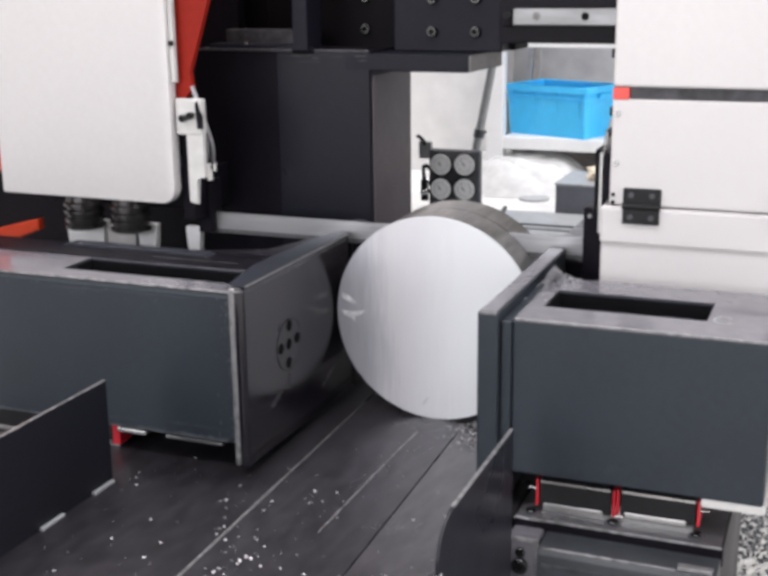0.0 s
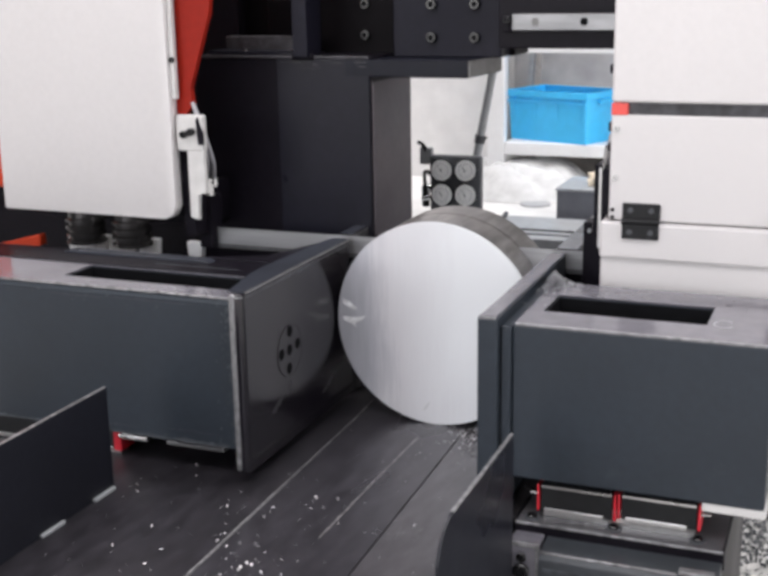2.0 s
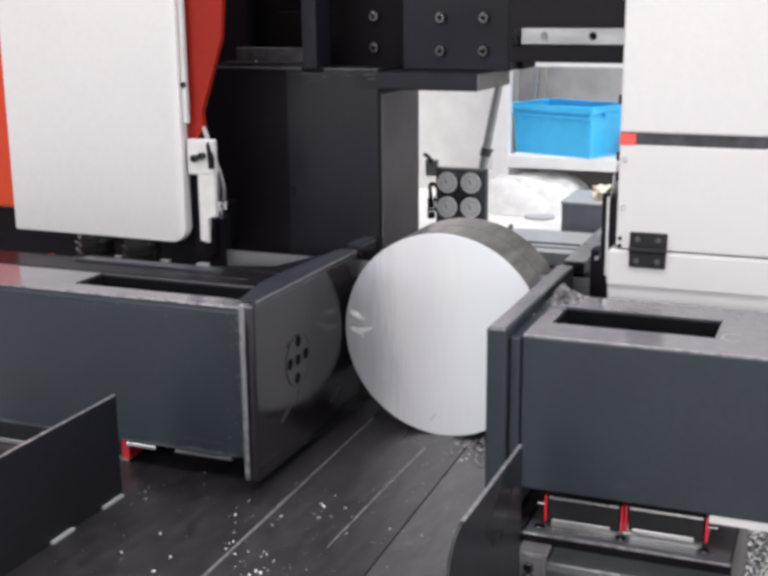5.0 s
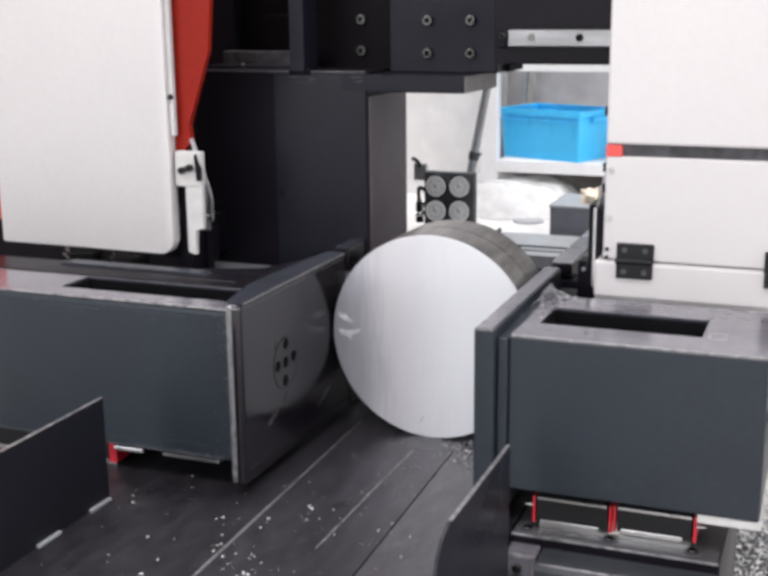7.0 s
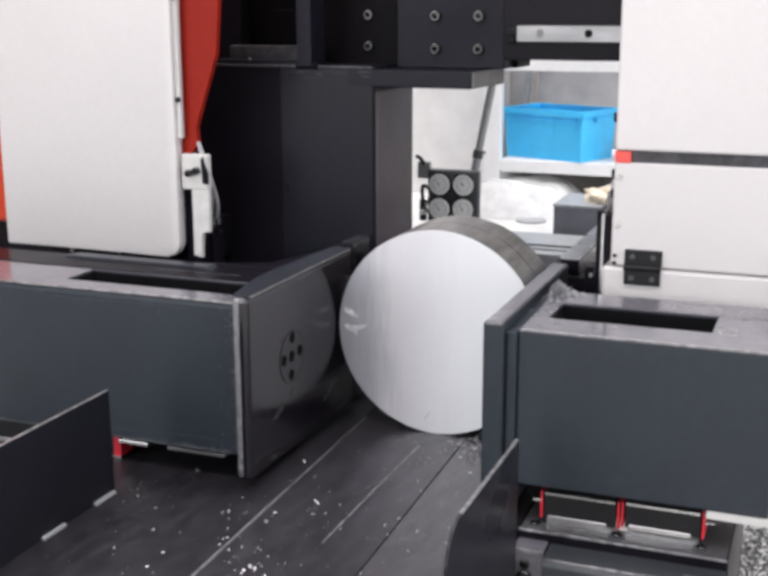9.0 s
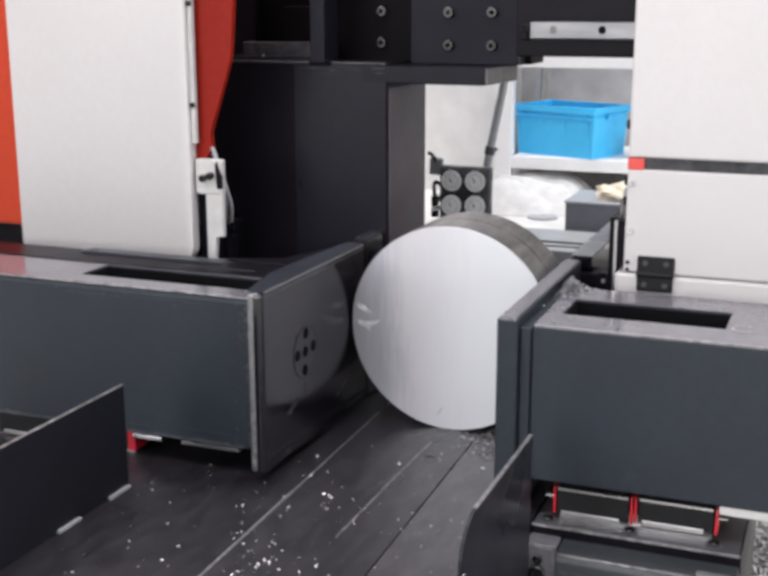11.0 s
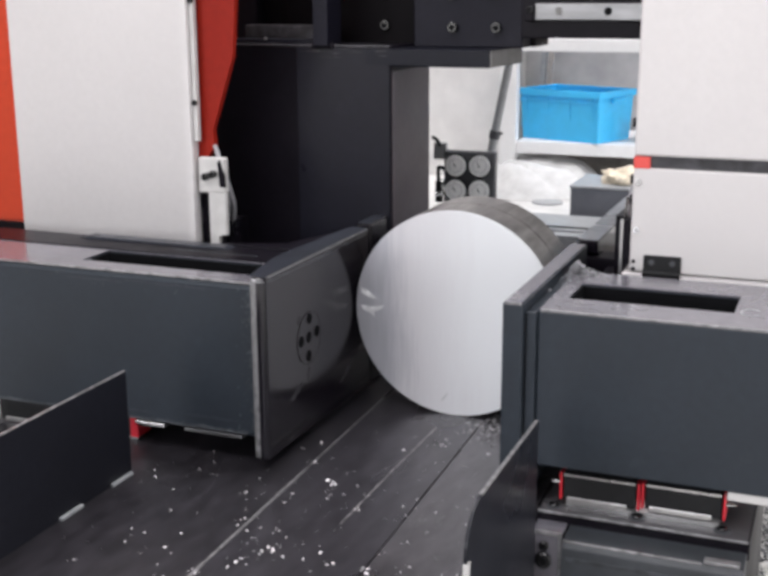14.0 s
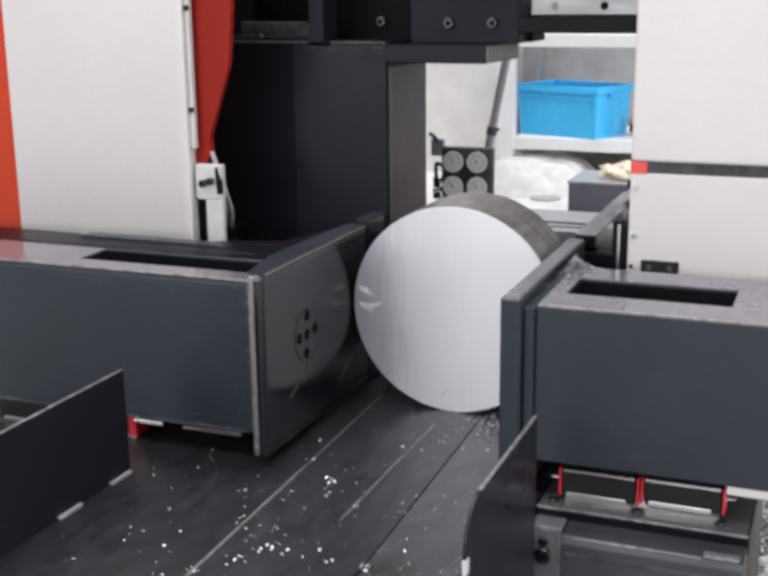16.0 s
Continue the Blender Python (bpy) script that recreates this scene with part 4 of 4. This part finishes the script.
# heaped white sheet
bm = bmesh.new()
N = 44
grid = []
for i in range(N + 1):
    row = []
    for j in range(N + 1):
        u, v = i / N * 2 - 1, j / N * 2 - 1
        x, y = -0.37 + 0.27 * u, 2.12 + 0.32 * v
        edge = 0.10 * noise.noise(Vector((u * 2.2, v * 2.2, 9.0)))
        e = max(0.0, min(1.0, 0.95 - u * u - v * v + edge))
        fold = noise.noise(Vector((u * 1.3 + v, v * 1.5 - u, 0.3))) * 0.03 - 0.08 * max(0, 0.16 - abs(noise.noise(Vector((u * 1.2 + v * 2.2, v * 1.2 - u * 0.6, 4.0))))) / 0.16 * 0.45
        fold -= 0.006 * max(0, 0.12 - abs(noise.noise(Vector((u * 2.6 - v * 1.1, v * 2.0 + u * 1.5, 7.0))))) / 0.12
        row.append(bm.verts.new((x, y, 0.152 + e * (2 - e) * (0.128 + fold))))
    grid.append(row)
for i in range(N):
    for j in range(N):
        q = (grid[i][j], grid[i + 1][j], grid[i + 1][j + 1], grid[i][j + 1])
        if max(v.co.z for v in q) > 0.1525:
            bm.faces.new(q)
bmesh.ops.delete(bm, geom=[v for v in bm.verts if not v.link_faces], context="VERTS")
smooth(solid("white_sheet", bm, CLOTH, "crumpled white cloth sheet heaped on the low table", "cloth"), 80)
rg = bmesh.new()
rod((-0.245, 1.80, 0.15), (-0.245, 1.80, 0.156), 0.055, 32, bm=rg)
smooth(solid("steel_disc", rg, GREYPAINT, "flat round grey steel disc lying on the low table", "disc"))
gb = thing("grey_box", (0.1, 1.5, 0.15), "plain grey metal box standing on the low table", "box")
part("body", box(-0.068, 0.40, 1.38, 1.62, 0.15, 0.281, 0.004), BOXGREY, gb)
part("lid", box(-0.072, 0.404, 1.376, 1.624, 0.281, 0.289, 0.002), GREYPAINT, gb, "paler lid")
bm = bmesh.new()
bmesh.ops.create_icosphere(bm, subdivisions=4, radius=1)
for v in bm.verts:
    k = 1 + 0.35 * noise.noise(v.co * 2.1) + 0.18 * noise.noise(v.co * 5.0)
    v.co = Vector((0.115 + v.co.x * 0.10 * k, 1.49 + v.co.y * 0.07 * k, 0.289 + max(0, (v.co.z + 0.35) * 0.038 * k)))
smooth(solid("rag", bm, RAG, "crumpled beige rag lying on the grey box", "cloth"), 80)

# white shelf rack with the blue crate
rack = thing("shelf_rack", (0.0, 2.2, -0.55), "white steel shelf rack against the grey wall", "shelf")
for x in (-0.47, 0.9):
    part("post", box(x - 0.033, x + 0.033, 2.05, 2.10, -0.55, 1.5, 0.003), RACKWHITE, rack)
    part("post", box(x + 0.02, x + 0.036, 2.50, 2.53, -0.55, 1.5, 0.002), GREYPAINT, rack, "thin grey rear post")
for z in (0.29, 0.672, 1.1):
    part("shelf", box(-0.437, 0.867, 2.052, 2.53 if z < 0.5 else 2.2, z, z + 0.047, 0.003), RACKWHITE, rack)
solid("wall_partition", box(-3.2, 2.6, 2.62, 2.72, -0.55, 2.4), PLASTER, "stained grey plaster partition wall", "wall", "structure")
solid("backing_board", box(-0.40, 0.95, 2.535, 2.56, -0.5, 0.29), BROWN, "brown board leaning behind the shelf rack", "board")
wp = thing("white_cabinet", (-0.9, 2.5, -0.55), "plain white cabinet with a stained door", "cabinet")
part("body", box(-1.6, -0.55, 2.3, 2.6, -0.55, 1.6, 0.004), WHITEDULL, wp)
part("door", box(-1.1, -0.556, 2.285, 2.3, -0.5, 1.56, 0.003), STAINED, wp)

part("corner_post", box(-0.548, -0.516, 2.302, 2.335, -0.55, 1.6, 0.003), GREYPAINT, wp, "grey corner post")
for x, lean, m in ((-0.470, 0.030, GREYPAINT), (-0.436, 0.022, BROWN)):
    solid("plank", prism([(x, 0.337), (x + 0.022, 0.337), (x + 0.022 + lean, 0.78), (x + lean, 0.78)], "y", 2.46, 2.475, 0.001), m, "narrow grey plank standing in the white shelf rack", "plank", "", "planks in the rack")


def crate(x0, x1, y0, y1, z0, z1):
    c = thing("plastic_crate", ((x0 + x1) / 2, (y0 + y1) / 2, z0), "bright blue plastic crate with ribbed rim on the white shelf", "crate")
    t = 0.009
    bm = bmesh.new()
    o = [(x0 + t, y0 + t), (x1 - t, y0 + t), (x1 - t, y1 - t), (x0 + t, y1 - t)]
    q = [(x0, y0), (x1, y0), (x1, y1), (x0, y1)]
    lo, hi = [bm.verts.new((x, y, z0)) for x, y in o], [bm.verts.new((x, y, z1)) for x, y in q]
    ih = [bm.verts.new((x + (0.006 if i in (0, 3) else -0.006), y + (0.006 if i < 2 else -0.006), z1)) for i, (x, y) in enumerate(q)]
    il = [bm.verts.new((x + (0.006 if i in (0, 3) else -0.006), y + (0.006 if i < 2 else -0.006), z0 + 0.006)) for i, (x, y) in enumerate(o)]
    bm.faces.new(lo), bm.faces.new(il)
    for i in range(4):
        j = (i + 1) % 4
        bm.faces.new((lo[i], lo[j], hi[j], hi[i])), bm.faces.new((ih[i], ih[j], hi[j], hi[i])), bm.faces.new((il[i], il[j], ih[j], ih[i]))
    part("tub", bm, BLUE, c)
    bm = bmesh.new()
    box(x0 - 0.008, x1 + 0.008, y0 - 0.008, y0 + 0.004, z1 - 0.022, z1 + 0.003, 0.002, bm=bm)
    box(x0 - 0.008, x1 + 0.008, y1 - 0.004, y1 + 0.008, z1 - 0.022, z1 + 0.003, 0.002, bm=bm)
    box(x0 - 0.008, x0 + 0.004, y0 + 0.004, y1 - 0.004, z1 - 0.022, z1 + 0.003, 0.002, bm=bm)
    box(x1 - 0.004, x1 + 0.008, y0 + 0.004, y1 - 0.004, z1 - 0.022, z1 + 0.003, 0.002, bm=bm)
    part("rim", bm, BLUE, c)
    for k in range(4):
        x = x0 + 0.03 + (x1 - x0 - 0.06) * k / 3
        part("rib", prism([(y0 - 0.006, z1 - 0.02), (y0 + 0.012, z0 + 0.02), (y0 + 0.02, z0 + 0.02), (y0 + 0.004, z1 - 0.02)], "x", x - 0.003, x + 0.003), BLUE, c)
    part("handle", box(x1 + 0.003, x1 + 0.016, y0 + 0.075, y1 - 0.075, z1 - 0.040, z1 - 0.024, 0.003), BLUE, c)
    part("rim_band", box(x0 - 0.004, x1 + 0.004, y0 - 0.006, y0 + 0.003, z1 - 0.044, z1 - 0.036, 0.002), BLUE, c)
    part("corner_post", box(x1 - 0.012, x1 + 0.002, y0 - 0.002, y0 + 0.012, z0 + 0.004, z1 - 0.02, 0.005), BLUE, c)
    return c


blue = crate(-0.242 - 0.178, -0.242 + 0.178, 2.21 - 0.12, 2.21 + 0.12, 0.337, 0.525)
blue.rotation_euler.z = radians(-21)
bt = bmesh.new()
rod((0.012, 2.2, 0.337), (0.012, 2.2, 0.40), 0.022, 16, bm=bt)
rod((0.012, 2.2, 0.40), (0.012, 2.2, 0.425), 0.022, 16, 0.008, bm=bt)
smooth(solid("small_bottle", bt, RUBBER, "small dark bottle beside the crate on the shelf", "bottle"))
ct = thing("discharge_table", (0.0, 1.1, -0.55), "grey steel discharge table frame behind the vise", "machine table")
part("cross_bar", box(-0.5, 0.28, 1.02, 1.07, 0.16, 0.2, 0.003), GREYPAINT, ct)
part("top_plate", box(-0.5, 0.28, 1.10, 1.34, 0.17, 0.20, 0.003), GREYPAINT, ct)
part("frame", box(-0.5, 0.28, 1.0, 1.32, -0.55, 0.16, 0.003), BLACK, ct)
part("slot", box(-0.14, 0.05, 1.125, 1.152, 0.1985, 0.2006), PIT, ct, "long dark slot")
smooth(solid("steel_pin", rod((-0.206, 1.225, 0.207), (-0.222, 1.335, 0.207), 0.007, 14), GREYBOX, "short dark steel pin lying on the discharge table", "pin"))

# ---- swarf ----
rnd = random.Random(7)


def swarf(bm, x, y, z, s):
    """One curled chip: a bent strip with thickness."""
    a, n = rnd.uniform(0, 6.28), 4
    bend, w = rnd.uniform(-1.2, 1.2), s * rnd.uniform(0.25, 0.5)
    lo, p = [], Vector((x, y, z + 0.0006))
    for k in range(n + 1):
        d = Vector((math.cos(a), math.sin(a), 0))
        side = Vector((-d.y, d.x, rnd.uniform(-0.2, 0.5))) * w / 2
        lift = Vector((0, 0, s * 0.35 * math.sin(math.pi * k / n) * abs(bend)))
        lo.append((bm.verts.new(p - side + lift), bm.verts.new(p + side + lift + Vector((0, 0, 0.0008)))))
        p = p + d * s / n
        a += bend / n
    for q, r in zip(lo, lo[1:]):
        bm.faces.new((q[0], r[0], r[1], q[1]))


bm = bmesh.new()
SIZES = (0.002, 0.0025, 0.003, 0.004, 0.005, 0.007)
for k in range(60):
    swarf(bm, rnd.uniform(-0.45, -0.18), rnd.uniform(-0.95, -0.35), 0.0, rnd.choice(SIZES))
for k in range(140):
    swarf(bm, rnd.uniform(-0.16, 0.27), rnd.uniform(-0.95, -0.42), 0.0, rnd.choice(SIZES))
for k in range(26):
    swarf(bm, rnd.uniform(-0.16, 0.2), rnd.uniform(-0.42, -0.05), 0.0, rnd.choice(SIZES[:4]))
# little clusters of larger curls
for k in range(16):
    x, y = rnd.uniform(-0.2, 0.26), rnd.uniform(-0.9, -0.45)
    for j in range(rnd.randint(2, 5)):
        swarf(bm, rnd.gauss(x, 0.010), rnd.gauss(y, 0.012), 0.0, rnd.choice((0.003, 0.005, 0.006, 0.008)))
for k in range(520):
    swarf(bm, rnd.gauss(0.135, 0.04), rnd.gauss(-0.04, 0.045), 0.0, rnd.choice((0.002, 0.003, 0.004, 0.006)))
solid("swarf", bm, CHIP, "bright curled metal chips scattered on the bed", "swarf", "stuff")
bm = bmesh.new()
for k in range(1000):
    x, y = 0.272 + min(0.07, abs(rnd.gauss(0, 0.022))), 0.0 - abs(rnd.gauss(0, 0.10))
    if y > -0.10:
        y = rnd.uniform(-0.13, -0.10)
    if y < -0.182 and x > 0.309:
        continue
    swarf(bm, x if x > 0.283 else 0.284, y, 0.367 + rnd.uniform(0, 0.02) * max(0, 1 - (x - 0.28) / 0.04), rnd.choice((0.002, 0.003, 0.004, 0.006)))
solid("swarf_heap", bm, HEAP, "small heap of bright chips on the vise beside its jaw", "swarf", "stuff")
bm = bmesh.new()
for k in range(1500):
    swarf(bm, rnd.gauss(0.66, 0.10), rnd.gauss(0.85, 0.16), -0.55, rnd.choice((0.006, 0.01, 0.016)))
solid("floor_swarf", bm, GREYBOX, "dull grey chips scattered on the concrete floor", "swarf", "stuff")

# wet paste of fine chips beside the bar's foot
bm = bmesh.new()
for k in range(70):
    x, y, r = rnd.gauss(0.145, 0.035), rnd.gauss(-0.035, 0.04), rnd.uniform(0.002, 0.009)
    if x < 0.215:
        prism([(x + r * math.cos(a) * rnd.uniform(0.5, 1.2), y + r * math.sin(a) * rnd.uniform(0.5, 1.2)) for a in np.linspace(0, 2 * math.pi, 10)[:-1]], "z", -0.0008, 0.0006 + 0.00002 * k, bm=bm)
solid("swarf_paste", bm, PASTE, "wet grey paste of fine chips on the bed beside the bar", "swarf", "stuff")
# chips washed out from under the bar, one after another, to come to rest on the bed
loose = []
for k in range(110):
    bm = bmesh.new()
    swarf(bm, 0.0, 0.0, 0.0, rnd.choice((0.003, 0.004, 0.005, 0.007, 0.009)))
    me = bpy.data.meshes.new("metal_chip")
    bm.to_mesh(me)
    bm.free()
    me.materials.append(CHIP)
    ob = tagged(new("metal_chip", me), "bright curled metal chip washed along the bed", "swarf", "loose chips")
    x = rnd.uniform(-0.15, 0.26) if k % 5 else rnd.uniform(-0.4, -0.15)
    loose.append((ob, 1.0 + 14.6 * ((k + 0.5) / 110) ** 0.75, (rnd.uniform(0.09, 0.15), rnd.uniform(0.02, 0.09)), (x, rnd.uniform(-0.78, -0.12)), rnd.uniform(-80, 80)))

motions()
